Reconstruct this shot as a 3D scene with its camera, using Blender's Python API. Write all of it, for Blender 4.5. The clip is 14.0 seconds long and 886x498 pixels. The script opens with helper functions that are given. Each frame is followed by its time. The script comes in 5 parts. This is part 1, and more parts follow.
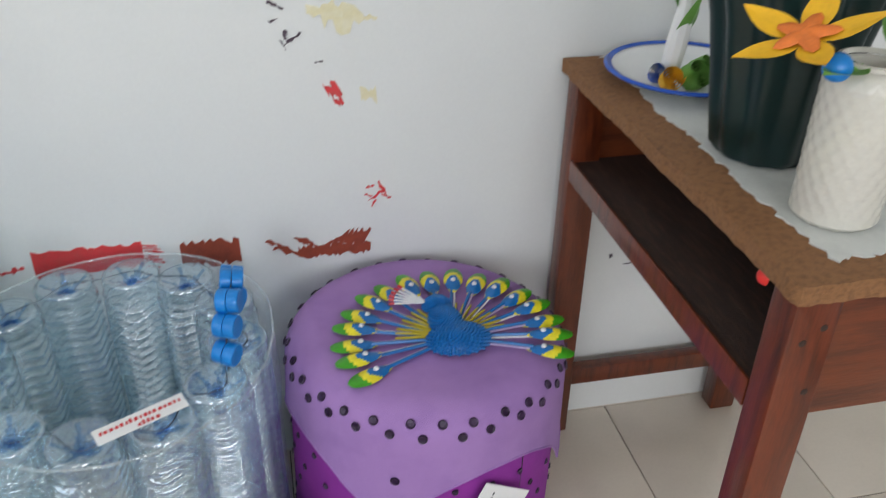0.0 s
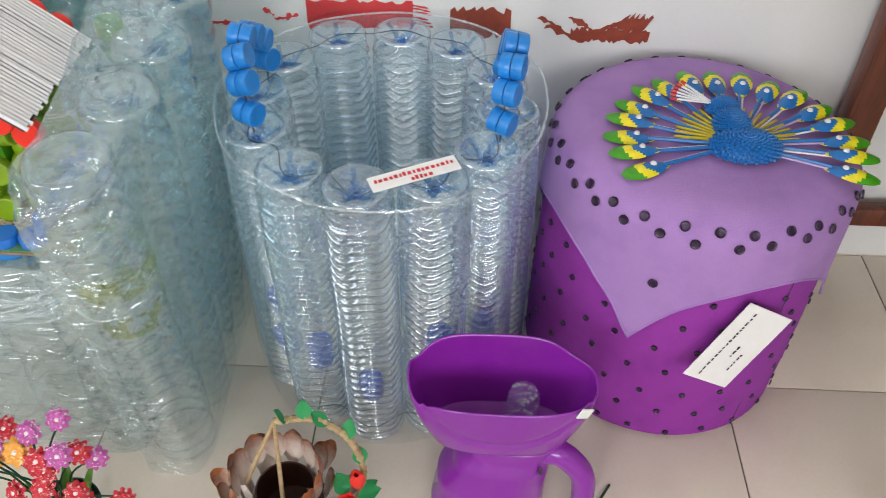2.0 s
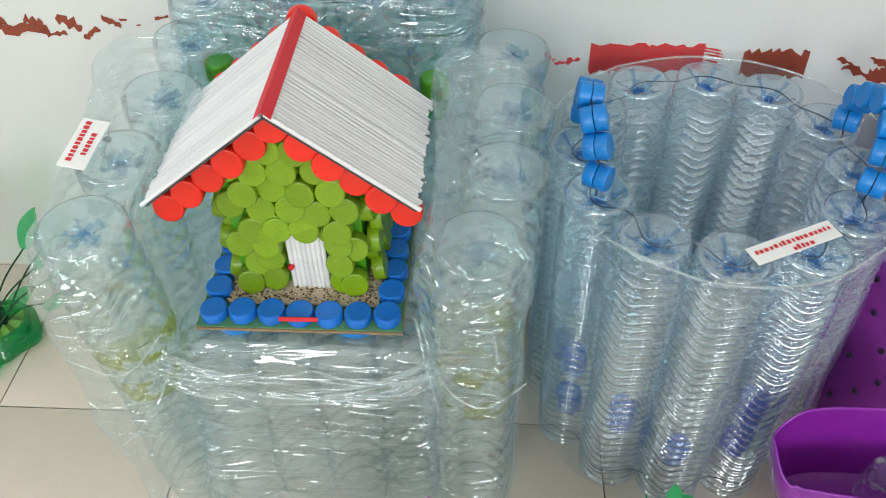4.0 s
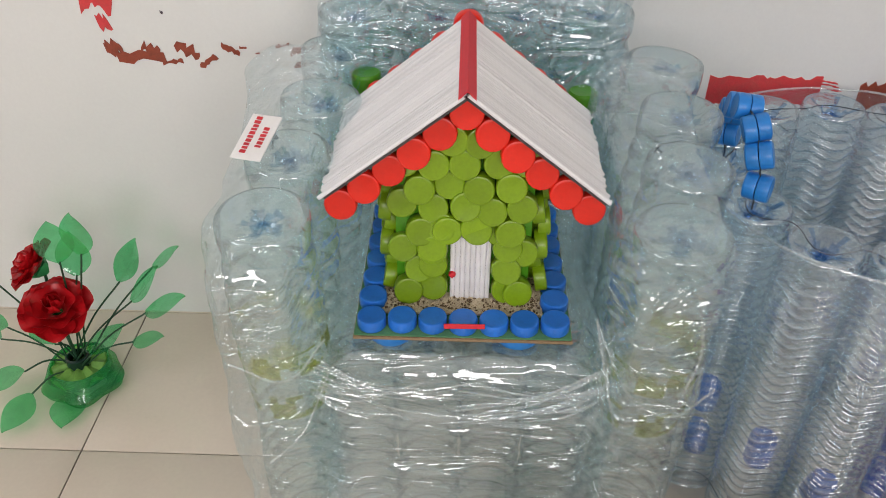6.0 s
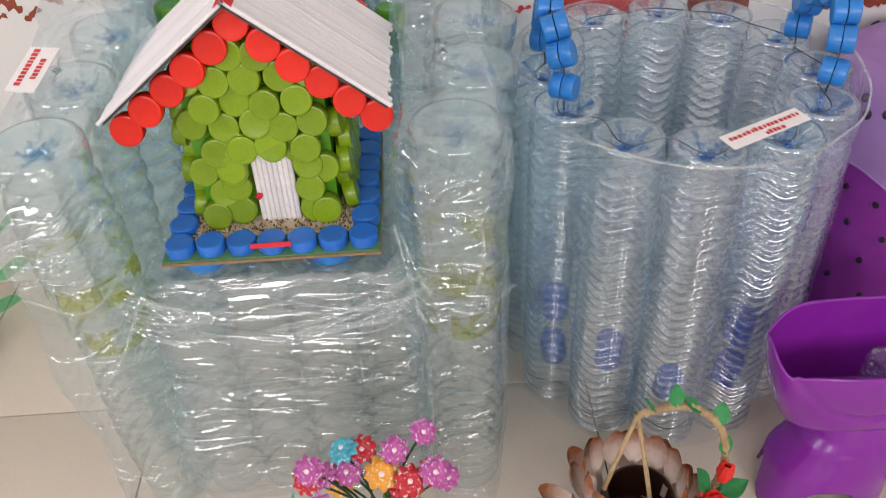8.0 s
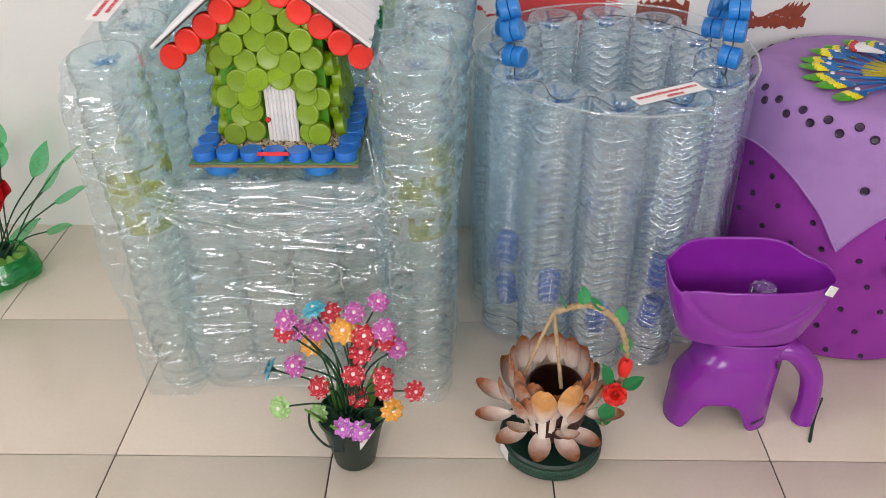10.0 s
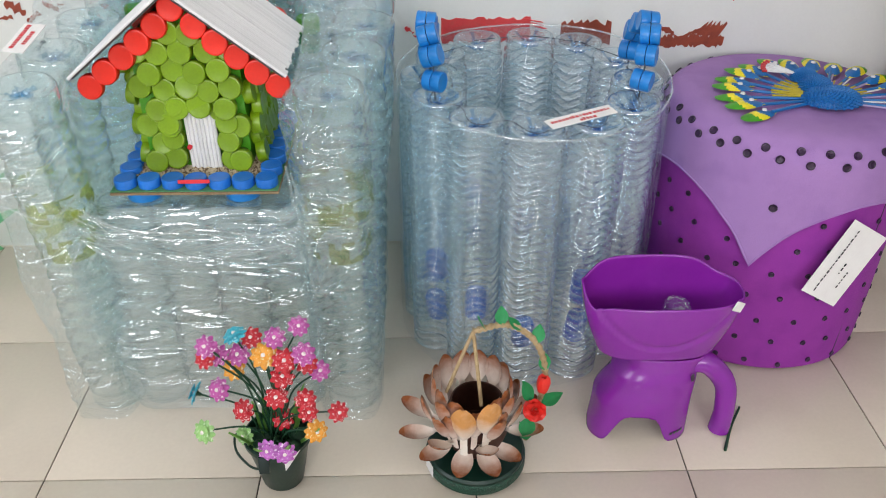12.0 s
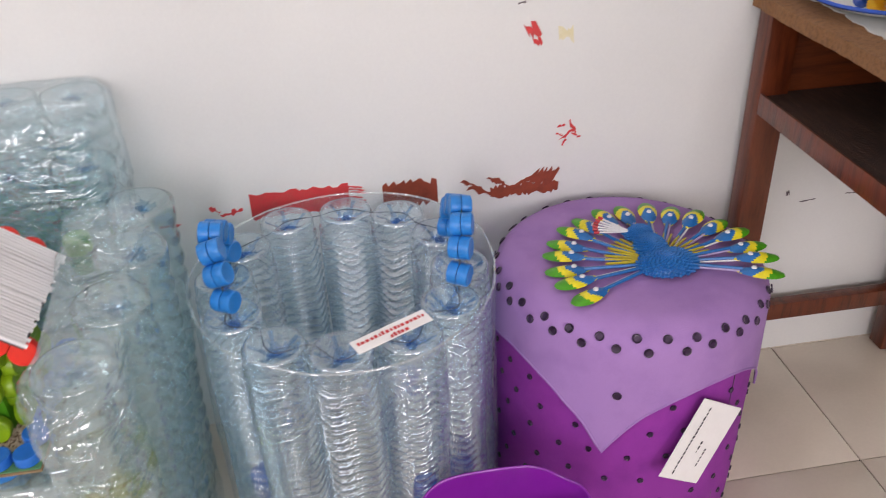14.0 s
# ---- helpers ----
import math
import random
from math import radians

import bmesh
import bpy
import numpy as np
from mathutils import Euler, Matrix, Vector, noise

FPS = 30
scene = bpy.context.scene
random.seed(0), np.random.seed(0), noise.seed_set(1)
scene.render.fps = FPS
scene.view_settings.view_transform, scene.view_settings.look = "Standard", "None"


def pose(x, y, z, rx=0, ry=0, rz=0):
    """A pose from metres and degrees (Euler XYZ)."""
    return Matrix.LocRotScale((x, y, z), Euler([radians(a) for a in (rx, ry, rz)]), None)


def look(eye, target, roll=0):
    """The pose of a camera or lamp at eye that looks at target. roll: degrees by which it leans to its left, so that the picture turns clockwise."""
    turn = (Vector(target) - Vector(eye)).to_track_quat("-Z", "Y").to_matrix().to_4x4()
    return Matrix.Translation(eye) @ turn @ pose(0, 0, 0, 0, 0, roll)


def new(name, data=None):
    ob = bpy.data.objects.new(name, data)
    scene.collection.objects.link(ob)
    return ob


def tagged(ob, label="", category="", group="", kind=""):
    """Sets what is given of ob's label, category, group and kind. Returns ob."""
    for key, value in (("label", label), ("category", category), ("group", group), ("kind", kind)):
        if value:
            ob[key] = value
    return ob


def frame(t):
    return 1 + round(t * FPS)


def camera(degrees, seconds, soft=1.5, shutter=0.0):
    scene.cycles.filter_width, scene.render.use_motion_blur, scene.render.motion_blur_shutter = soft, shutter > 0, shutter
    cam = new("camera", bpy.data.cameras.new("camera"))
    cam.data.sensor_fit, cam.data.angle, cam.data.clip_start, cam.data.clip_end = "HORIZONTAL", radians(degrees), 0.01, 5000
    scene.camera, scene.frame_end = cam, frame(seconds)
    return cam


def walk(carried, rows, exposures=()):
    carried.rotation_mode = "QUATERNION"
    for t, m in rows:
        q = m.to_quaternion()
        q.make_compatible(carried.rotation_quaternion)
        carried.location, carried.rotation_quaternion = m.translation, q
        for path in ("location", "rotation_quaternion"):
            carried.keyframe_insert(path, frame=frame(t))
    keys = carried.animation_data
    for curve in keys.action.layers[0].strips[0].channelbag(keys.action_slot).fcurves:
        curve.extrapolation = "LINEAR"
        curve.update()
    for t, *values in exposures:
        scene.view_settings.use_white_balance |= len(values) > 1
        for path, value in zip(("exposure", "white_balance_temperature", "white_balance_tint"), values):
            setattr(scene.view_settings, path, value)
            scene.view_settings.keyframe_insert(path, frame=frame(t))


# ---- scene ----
cam = camera(56.0, 14.0, soft=0.8, shutter=0.2)
PATH = [
    (0, (0.429, 0.33, 1.09), (0.809, 1.997, 0.051), 1.1),
    (0.5, (0.377, 0.346, 1.04), (0.572, 1.902, -0.202), 3.3),
    (1, (0.349, 0.363, 1.012), (0.409, 1.821, -0.356), 3.7),
    (1.5, (0.352, 0.362, 1.008), (0.355, 1.809, -0.373), 2.3),
    (2, (0.32, 0.358, 1.008), (0.259, 1.812, -0.364), 0.5),
    (2.5, (0.229, 0.382, 1.011), (0.124, 1.83, -0.365), -0.8),
    (3, (0.113, 0.403, 1.015), (0.006, 1.854, -0.358), -0.9),
    (3.5, (0.01, 0.419, 1.028), (-0.092, 1.864, -0.351), -1.2),
    (4, (-0.067, 0.438, 1.033), (-0.158, 1.881, -0.349), -1.1),
    (6.3, (-0.269, 0.378, 0.933), (-0.309, 2.001, -0.236), 0.6),
    (6.5, (-0.271, 0.374, 0.933), (-0.33, 2.001, -0.229), 0.3),
    (7, (-0.219, 0.385, 0.933), (-0.279, 2.011, -0.23), -1.0),
    (7.5, (-0.139, 0.384, 0.927), (-0.142, 1.998, -0.255), -2.6),
    (8, (-0.097, 0.348, 0.888), (-0.067, 1.914, -0.356), -2.9),
    (8.5, (-0.073, 0.24, 0.855), (-0.054, 1.816, -0.377), -1.0),
    (8.7, (-0.048, 0.196, 0.851), (-0.048, 1.82, -0.317), -0.1),
    (10.8, (-0.008, 0.031, 0.878), (-0.054, 1.703, -0.219), -0.7),
    (11, (-0.002, 0.028, 0.877), (-0.046, 1.685, -0.242), -0.7),
    (11.5, (0.017, 0.032, 0.883), (0.009, 1.683, -0.247), -0.3),
    (12, (0.046, 0.049, 0.909), (0.085, 1.717, -0.195), 0.1),
    (12.5, (0.073, 0.088, 0.932), (0.128, 1.775, -0.140), 0.1),
    (13, (0.105, 0.164, 0.953), (0.214, 1.86, -0.101), -0.2),
    (13.5, (0.118, 0.232, 0.979), (0.303, 1.923, -0.072), -0.6),
    (14, (0.216, 0.28, 1.046), (0.442, 1.965, -0.007), -2.7),
]
walk(cam, [(t, look(eye, target, roll)) for t, eye, target, roll in PATH],
     [(0.0, -0.26, 5950, 10), (0.5, 0.12, 6200, 14), (1.0, 0.17, 6350, 15), (3.0, 0.02, 6250, 8), (4.0, 0.02, 6200, 6), (6.5, -0.40, 6650, 18), (7.5, -0.46, 6550, 18),
      (8.2, -0.04, 6750, 24), (11.0, -0.12, 6350, 14), (12.5, 0.04, 6200, 12), (13.0, 0.06, 6200, 14), (14.0, -0.04, 6500, 22)])

# ---------------------------------------------------------------- light
WALL = 1.453          # face of the painted wall
ROOM_W, ROOM_S, ROOM_H = 2.3, -2.6, 2.8
world = bpy.data.worlds.new("sky")
scene.world = world
world.use_nodes = True
wn = world.node_tree
sky = wn.nodes.new("ShaderNodeTexSky")
sky.sky_type, sky.sun_disc = "NISHITA", False
sky.sun_elevation, sky.sun_rotation = radians(48), radians(200)
wn.nodes["Background"].inputs[1].default_value = 0.12
wn.links.new(sky.outputs[0], wn.nodes["Background"].inputs[0])


def area_lamp(name, eye, target, sx, sy, watts, colour):
    d = bpy.data.lights.new(name, "AREA")
    d.shape, d.size, d.size_y, d.energy, d.color = "RECTANGLE", sx, sy, watts, colour
    new(name, d).matrix_world = look(eye, target)


area_lamp("window_light", (-0.9, ROOM_S + 0.02, 1.75), (-0.9, 1.4, 1.0), 1.05, 1.05, 42, (1.0, 0.985, 0.955))
area_lamp("window_light", (0.95, ROOM_S + 0.02, 1.75), (0.95, 1.4, 1.0), 1.05, 1.05, 42, (1.0, 0.985, 0.955))
area_lamp("window_light", (-ROOM_W + 0.02, -0.3, 1.75), (0.5, 0.3, 0.8), 1.05, 1.05, 17, (0.97, 0.99, 1.0))
sun = bpy.data.lights.new("sun", "SUN")
sun.energy, sun.angle, sun.color = 2.0, radians(0.6), (1.0, 0.95, 0.87)
new("sun", sun).rotation_euler = (radians(20), radians(-10), radians(160))
scene.cycles.transparent_max_bounces = 32
scene.cycles.max_bounces, scene.cycles.diffuse_bounces, scene.cycles.glossy_bounces, scene.cycles.transmission_bounces = 24, 6, 6, 24


# ---------------------------------------------------------------- materials
def nodes_of(name):
    m = bpy.data.materials.new(name)
    m.use_nodes = True
    return m, m.node_tree.nodes, m.node_tree.links


def mixed(n, l, fac, a, b, mode="MIX"):
    x = n.new("ShaderNodeMix")
    x.data_type, x.blend_type = "RGBA", mode
    for sock, v in ((x.inputs[0], fac), (x.inputs[6], a), (x.inputs[7], b)):
        if isinstance(v, bpy.types.NodeSocket):
            l.new(v, sock)
        else:
            sock.default_value = v if not isinstance(v, tuple) else (*v, 1) if len(v) == 3 else v
    return x.outputs[2]


def noise_of(n, l, scale, detail=4, stretch=(1, 1, 1), lo=0.35, hi=0.65, rough=0.55, distort=0.0):
    co, mp, tx, rp = (n.new("ShaderNode" + k) for k in ("TexCoord", "Mapping", "TexNoise", "ValToRGB"))
    mp.inputs["Scale"].default_value = stretch
    tx.inputs["Scale"].default_value, tx.inputs["Detail"].default_value = scale, detail
    tx.inputs["Roughness"].default_value, tx.inputs["Distortion"].default_value = rough, distort
    l.new(co.outputs["Object"], mp.inputs[0])
    l.new(mp.outputs[0], tx.inputs[0])
    rp.color_ramp.elements[0].position, rp.color_ramp.elements[1].position = lo, hi
    l.new(tx.outputs[0], rp.inputs[0])
    return rp.outputs[0]


def surface(name, colour, rough=0.5, worn=None, spread=0.25, scale=30, fine=300, bump=0.15, depth=0.001,
            stretch=(1, 1, 1), metal=0.0, vary=0.0, coat=0.0, patches=(0.45, 0.75), through_light=0.0):
    """Paint, wood, plastic and the like: two scales of variation in colour and relief."""
    m, n, l = nodes_of(name)
    b = n["Principled BSDF"]
    worn = worn or tuple(c * (1 - spread) for c in colour)
    big = noise_of(n, l, scale, 5, stretch, *patches)
    small = noise_of(n, l, fine, 3, stretch, 0.3, 0.7)
    c = mixed(n, l, big, colour, worn)
    half = mixed(n, l, small, (1, 1, 1), (1 - spread * 0.6,) * 3)
    c = mixed(n, l, 1.0, c, half, "MULTIPLY")
    if vary:
        info, hsv, mr = (n.new("ShaderNode" + k) for k in ("ObjectInfo", "HueSaturation", "MapRange"))
        l.new(info.outputs["Random"], mr.inputs[0])
        mr.inputs[3].default_value, mr.inputs[4].default_value = 1 - vary, 1 + vary
        l.new(mr.outputs[0], hsv.inputs["Value"])
        l.new(c, hsv.inputs["Color"])
        c = hsv.outputs[0]
    l.new(c, b.inputs["Base Color"])
    b.inputs["Roughness"].default_value, b.inputs["Metallic"].default_value = rough, metal
    b.inputs["Coat Weight"].default_value = coat
    if through_light:
        b.inputs["Subsurface Weight"].default_value = through_light
        b.inputs["Subsurface Radius"].default_value = (0.01, 0.01, 0.01)
        b.inputs["Subsurface Scale"].default_value = 0.3
    bp = n.new("ShaderNodeBump")
    bp.inputs["Strength"].default_value, bp.inputs["Distance"].default_value = bump, depth
    l.new(mixed(n, l, 0.5, big, small), bp.inputs["Height"])
    l.new(bp.outputs[0], b.inputs["Normal"])
    return m


def thin_plastic(name, tint, haze, haze_colour, gloss=0.06, edge=0.45, rough=0.08, bump=0.3, depth=0.002, scale=40, stretch=(1, 1, 1), distort=0.5, bend=0.0, ior=1.12):
    """Clear sheet: lets light through, a little milky, with sharp reflections that grow at the edges; bend is the share that is refracted."""
    m, n, l = nodes_of(name)
    n.remove(n["Principled BSDF"])
    clear, milk, milk2, shine = (n.new("ShaderNodeBsdf" + k) for k in ("Transparent", "Diffuse", "Translucent", "Glossy"))
    clear.inputs[0].default_value = (*tint, 1)
    milk.inputs[0].default_value = milk2.inputs[0].default_value = (*haze_colour, 1)
    shine.inputs["Roughness"].default_value = rough
    shine.inputs[0].default_value = (1, 1, 1, 1)
    crease = noise_of(n, l, scale, 2, stretch, 0.3, 0.7, 0.5, distort)
    bp = n.new("ShaderNodeBump")
    bp.inputs["Strength"].default_value, bp.inputs["Distance"].default_value = bump, depth
    l.new(crease, bp.inputs["Height"])
    l.new(bp.outputs[0], shine.inputs["Normal"])
    m1, m2, m3 = (n.new("ShaderNodeMixShader") for _ in range(3))
    m1.inputs[0].default_value = 0.5
    l.new(milk.outputs[0], m1.inputs[1])
    l.new(milk2.outputs[0], m1.inputs[2])
    hz = n.new("ShaderNodeMath")
    hz.operation = "MULTIPLY_ADD"
    hz.inputs[1].default_value, hz.inputs[2].default_value = haze, haze * 0.5
    l.new(noise_of(n, l, scale * 0.6, 4, stretch, 0.35, 0.75, 0.6, distort), hz.inputs[0])
    l.new(hz.outputs[0], m2.inputs[0])
    see = clear
    if bend:
        bent, see = n.new("ShaderNodeBsdfRefraction"), n.new("ShaderNodeMixShader")
        bent.inputs[0].default_value = (*tint, 1)
        bent.inputs["IOR"].default_value, bent.inputs["Roughness"].default_value = ior, 0.0
        see.inputs[0].default_value = bend
        l.new(clear.outputs[0], see.inputs[1])
        l.new(bent.outputs[0], see.inputs[2])
    l.new(see.outputs[0], m2.inputs[1])
    l.new(m1.outputs[0], m2.inputs[2])
    lw, pw, ml = n.new("ShaderNodeLayerWeight"), n.new("ShaderNodeMath"), n.new("ShaderNodeMath")
    l.new(bp.outputs[0], lw.inputs["Normal"])
    lw.inputs[0].default_value = 0.5
    pw.operation, ml.operation = "POWER", "MULTIPLY_ADD"
    pw.inputs[1].default_value = 3.0
    l.new(lw.outputs["Facing"], pw.inputs[0])
    l.new(pw.outputs[0], ml.inputs[0])
    ml.inputs[1].default_value, ml.inputs[2].default_value = edge, gloss
    l.new(ml.outputs[0], m3.inputs[0])
    l.new(m2.outputs[0], m3.inputs[1])
    l.new(shine.outputs[0], m3.inputs[2])
    l.new(m3.outputs[0], n["Material Output"].inputs[0])
    return m


M_WALL = surface("wall_paint", (0.71, 0.715, 0.695), 0.5, (0.66, 0.665, 0.65), 0.04, 2.2, 220, 0.12, 0.0008)
M_CEIL = surface("ceiling_paint", (0.8, 0.8, 0.78), 0.7, spread=0.05, scale=2)
M_TILE = surface("beige_tile", (0.68, 0.60, 0.50), 0.22, (0.63, 0.55, 0.455), 0.06, 6, 160, 0.03, 0.0004, vary=0.03)
M_GROUT = surface("grout", (0.10, 0.085, 0.07), 0.9, spread=0.4, scale=40)
M_RED_OLD = surface("old_red_paint", (0.66, 0.045, 0.05), 0.5, (0.55, 0.07, 0.06), 0.2, 60, 400, 0.3)
M_BROWN_OLD = surface("old_brown_paint", (0.30, 0.055, 0.025), 0.5, (0.22, 0.04, 0.02), 0.25, 60, 400, 0.3)
M_STAIN = surface("yellowed_glue", (0.72, 0.66, 0.42), 0.6, (0.76, 0.72, 0.55), 0.1, 50)
M_SMUDGE = surface("grey_smudge", (0.10, 0.07, 0.09), 0.7, spread=0.4, scale=80)
M_PET_BLUE = thin_plastic("blue_tinted_bottle", (0.950, 0.988, 1.0), 0.066, (0.44, 0.80, 1.0), 0.12, 0.60, 0.08, 0.15, 0.001, 70, bend=0.32, ior=1.14)
M_PET_LIP = thin_plastic("cut_bottle_edge", (0.78, 0.90, 0.97), 0.16, (0.74, 0.87, 0.98), 0.24, 0.4, 0.08, 0.2, 0.001, 60, bend=0.32, ior=1.14)
M_PET_LIP_CHAIR = thin_plastic("ribbed_bottle_edge", (0.86, 0.94, 0.95), 0.12, (0.84, 0.94, 0.95), 0.13, 0.4, 0.10, 0.2, 0.001, 60, bend=0.36, ior=1.12)
M_PET_YELLOW = thin_plastic("yellowish_liquid_in_bottle", (0.78, 0.84, 0.34), 0.30, (0.52, 0.57, 0.04), 0.06, 0.3, 0.2, 0.8, 0.004, 60)
M_GRIT_DARK = surface("dark_grit", (0.20, 0.13, 0.07), 0.85, (0.08, 0.05, 0.03), 0.3, 500, 1500, 0.5)
M_PET_MARK = thin_plastic("blue_bottle_base", (0.52, 0.72, 0.95), 0.26, (0.12, 0.34, 0.74), 0.12, 0.5, 0.06)
M_PET_STAR = thin_plastic("pale_blue_bottle_base", (0.62, 0.80, 0.92), 0.22, (0.25, 0.48, 0.72), 0.10, 0.4, 0.06)
M_PET_CHAIR = thin_plastic("chair_bottle", (0.925, 0.985, 1.0), 0.034, (0.44, 0.85, 0.98), 0.11, 0.62, 0.07, 0.15, 0.001, 60, bend=0.36, ior=1.12)
M_WRAP = thin_plastic("cling_film", (0.965, 0.990, 1.0), 0.085, (0.68, 0.92, 0.99), 0.16, 0.36, 0.07, 1.0, 0.009, 17, (0.8, 0.8, 1.6), 2.0)
M_WRAP_TIGHT = thin_plastic("stretched_film", (0.975, 0.992, 0.998), 0.22, (0.80, 0.92, 0.95), 0.17, 0.30, 0.10, 0.8, 0.007, 5, (0.9, 0.9, 4.5), 3.0)
M_SHEET = thin_plastic("clear_sheet", (0.985, 0.995, 1.0), 0.068, (0.80, 0.91, 0.98), 0.05, 0.4, 0.08, 0.8, 0.003, 16, (1, 1, 0.6), 1.2)
M_GREEN_PET = thin_plastic("green_bottle_plastic", (0.22, 0.80, 0.40), 0.34, (0.03, 0.50, 0.16), 0.05, 0.3, 0.12)
M_CAP_BLUE = surface("blue_cap_plastic", (0.018, 0.175, 0.66), 0.32, spread=0.15, scale=60, bump=0.05, vary=0.08)
M_CAP_DEEP = surface("deep_blue_cap_plastic", (0.001, 0.10, 0.46), 0.4, spread=0.2, scale=60, bump=0.05)
M_CAP_LIGHT = surface("sky_blue_cap_plastic", (0.014, 0.21, 0.62), 0.32, spread=0.12, scale=60, bump=0.05, vary=0.06)
M_CAP_GREEN = surface("lime_cap_plastic", (0.195, 0.335, 0.006), 0.30, spread=0.14, scale=70, bump=0.05, vary=0.16)
M_CAP_RED = surface("red_cap_plastic", (0.80, 0.022, 0.008), 0.35, spread=0.1, scale=60, bump=0.05, vary=0.05)
M_CAP_DKGREEN = surface("green_cap_plastic", (0.07, 0.30, 0.01), 0.35, spread=0.1, scale=60, bump=0.05)
M_STICK = surface("white_paper_stick", (0.80, 0.79, 0.80), 0.7, (0.70, 0.69, 0.71), 0.08, 60, 500, 0.2, vary=0.06)
# near-black backing: the shade between sticks, put in as colour
M_GAP_SHADE = surface("gap_shade", (0.07, 0.06, 0.06), 0.9, spread=0.3)
M_CARD_RED = surface("red_card", (0.66, 0.02, 0.035), 0.6, spread=0.1, scale=50)
M_CARD_GREEN = surface("green_card", (0.07, 0.22, 0.10), 0.7, spread=0.2, scale=50)
M_CARTON = surface("carton", (0.30, 0.20, 0.11), 0.85, spread=0.25, scale=80)
M_GRIT = surface("beige_grit", (0.74, 0.63, 0.45), 0.85, (0.42, 0.32, 0.2), 0.3, 500, 1500, 0.5)
M_FELT = surface("magenta_felt", (0.295, 0.03, 0.34), 0.85, (0.24, 0.022, 0.29), 0.2, 22, 700, 0.6, 0.0008)
M_LILAC = surface("lilac_cloth", (0.385, 0.215, 0.515), 0.85, (0.32, 0.172, 0.45), 0.18, 16, 800, 0.6, 0.0010)
M_BUTTON = surface("dark_button", (0.035, 0.012, 0.05), 0.3, spread=0.3, scale=200, vary=0.3)
M_PAPER = surface("white_paper", (0.80, 0.79, 0.78), 0.75, spread=0.04, scale=40, bump=0.1)
M_INK = surface("black_ink", (0.03, 0.03, 0.04), 0.6, spread=0.2)
M_INK_RED = surface("red_ink", (0.62, 0.03, 0.04), 0.6, spread=0.2)
M_PURPLE = surface("purple_plastic", (0.235, 0.018, 0.33), 0.24, (0.21, 0.014, 0.30), 0.06, 20, 500, 0.04, 0.0004, coat=0.2)


def dipped(name, plain, stain, start, end, rough=0.35):
    """White plastic sprayed with a stain from one end, fading along y."""
    m, n, l = nodes_of(name)
    co, xyz, mr, ad = (n.new("ShaderNode" + k) for k in ("TexCoord", "SeparateXYZ", "MapRange", "Math"))
    l.new(co.outputs["Object"], xyz.inputs[0])
    mr.inputs[1].default_value, mr.inputs[2].default_value = start, end
    l.new(xyz.outputs[1], mr.inputs[0])
    ad.operation = "MULTIPLY_ADD"
    ad.inputs[1].default_value = 0.2
    ad.use_clamp = True
    l.new(noise_of(n, l, 60, 4), ad.inputs[0])
    sh = n.new("ShaderNodeMath")
    sh.inputs[1].default_value = -0.08
    l.new(mr.outputs[0], sh.inputs[0])
    l.new(sh.outputs[0], ad.inputs[2])
    dark = mixed(n, l, noise_of(n, l, 90, 4), stain, tuple(c * 0.82 for c in stain))
    l.new(mixed(n, l, ad.outputs[0], plain, dark), n["Principled BSDF"].inputs["Base Color"])
    n["Principled BSDF"].inputs["Roughness"].default_value = rough
    return m


M_SPOON = dipped("brown_stained_spoon", (0.82, 0.72, 0.64), (0.32, 0.105, 0.038), 0.002, 0.046, 0.22)
M_SPOON_TAN = dipped("tan_stained_spoon", (0.82, 0.77, 0.70), (0.58, 0.27, 0.08), 0.0, 0.034, 0.22)
M_SHELL = surface("dark_brown_shell", (0.06, 0.02, 0.012), 0.6, spread=0.4, scale=60)
M_TWINE = surface("twine", (0.55, 0.40, 0.22), 0.9, (0.40, 0.27, 0.13), 0.3, 90, 700, 0.8, 0.002)
M_DKGREEN = surface("dark_green_plastic", (0.004, 0.028, 0.018), 0.36, spread=0.2, scale=30, bump=0.08)
M_GLITTER = surface("dark_green_glitter", (0.008, 0.045, 0.028), 0.45, (0.02, 0.12, 0.07), 0.4, 300, 900, 0.8)
M_LEAF = surface("green_foam_leaf", (0.02, 0.27, 0.08), 0.6, spread=0.2, scale=60)
M_LEAF_LIGHT = surface("light_green_leaf", (0.16, 0.36, 0.06), 0.5, spread=0.2, scale=60)
M_STEM = surface("dark_green_stem", (0.01, 0.06, 0.025), 0.5, spread=0.3, scale=90)
M_ROSE = surface("red_rose_plastic", (0.52, 0.008, 0.012), 0.35, (0.38, 0.004, 0.008), 0.2, 60, 300, 0.1)
M_ROSE_BRIGHT = surface("bright_red_petal", (0.80, 0.03, 0.02), 0.5, spread=0.15, scale=60)
BLOOM = {k: surface(k + "_bloom", c, 0.35, w, 0.2, 260, 700, 0.5, 0.001, patches=(0.57, 0.63)) for k, c, w in (
    ("red", (0.52, 0.006, 0.020), (0.88, 0.55, 0.55)), ("pink", (0.46, 0.08, 0.33), (0.88, 0.66, 0.80)),
    ("orange", (0.78, 0.33, 0.03), (0.88, 0.70, 0.35)), ("purple", (0.48, 0.13, 0.50), (0.80, 0.60, 0.80)),
    ("lime", (0.30, 0.55, 0.18), (0.60, 0.78, 0.48)), ("blue", (0.05, 0.42, 0.55), (0.35, 0.72, 0.80)))}
M_BEAD = surface("pearl_bead", (0.80, 0.72, 0.70), 0.3, spread=0.05)
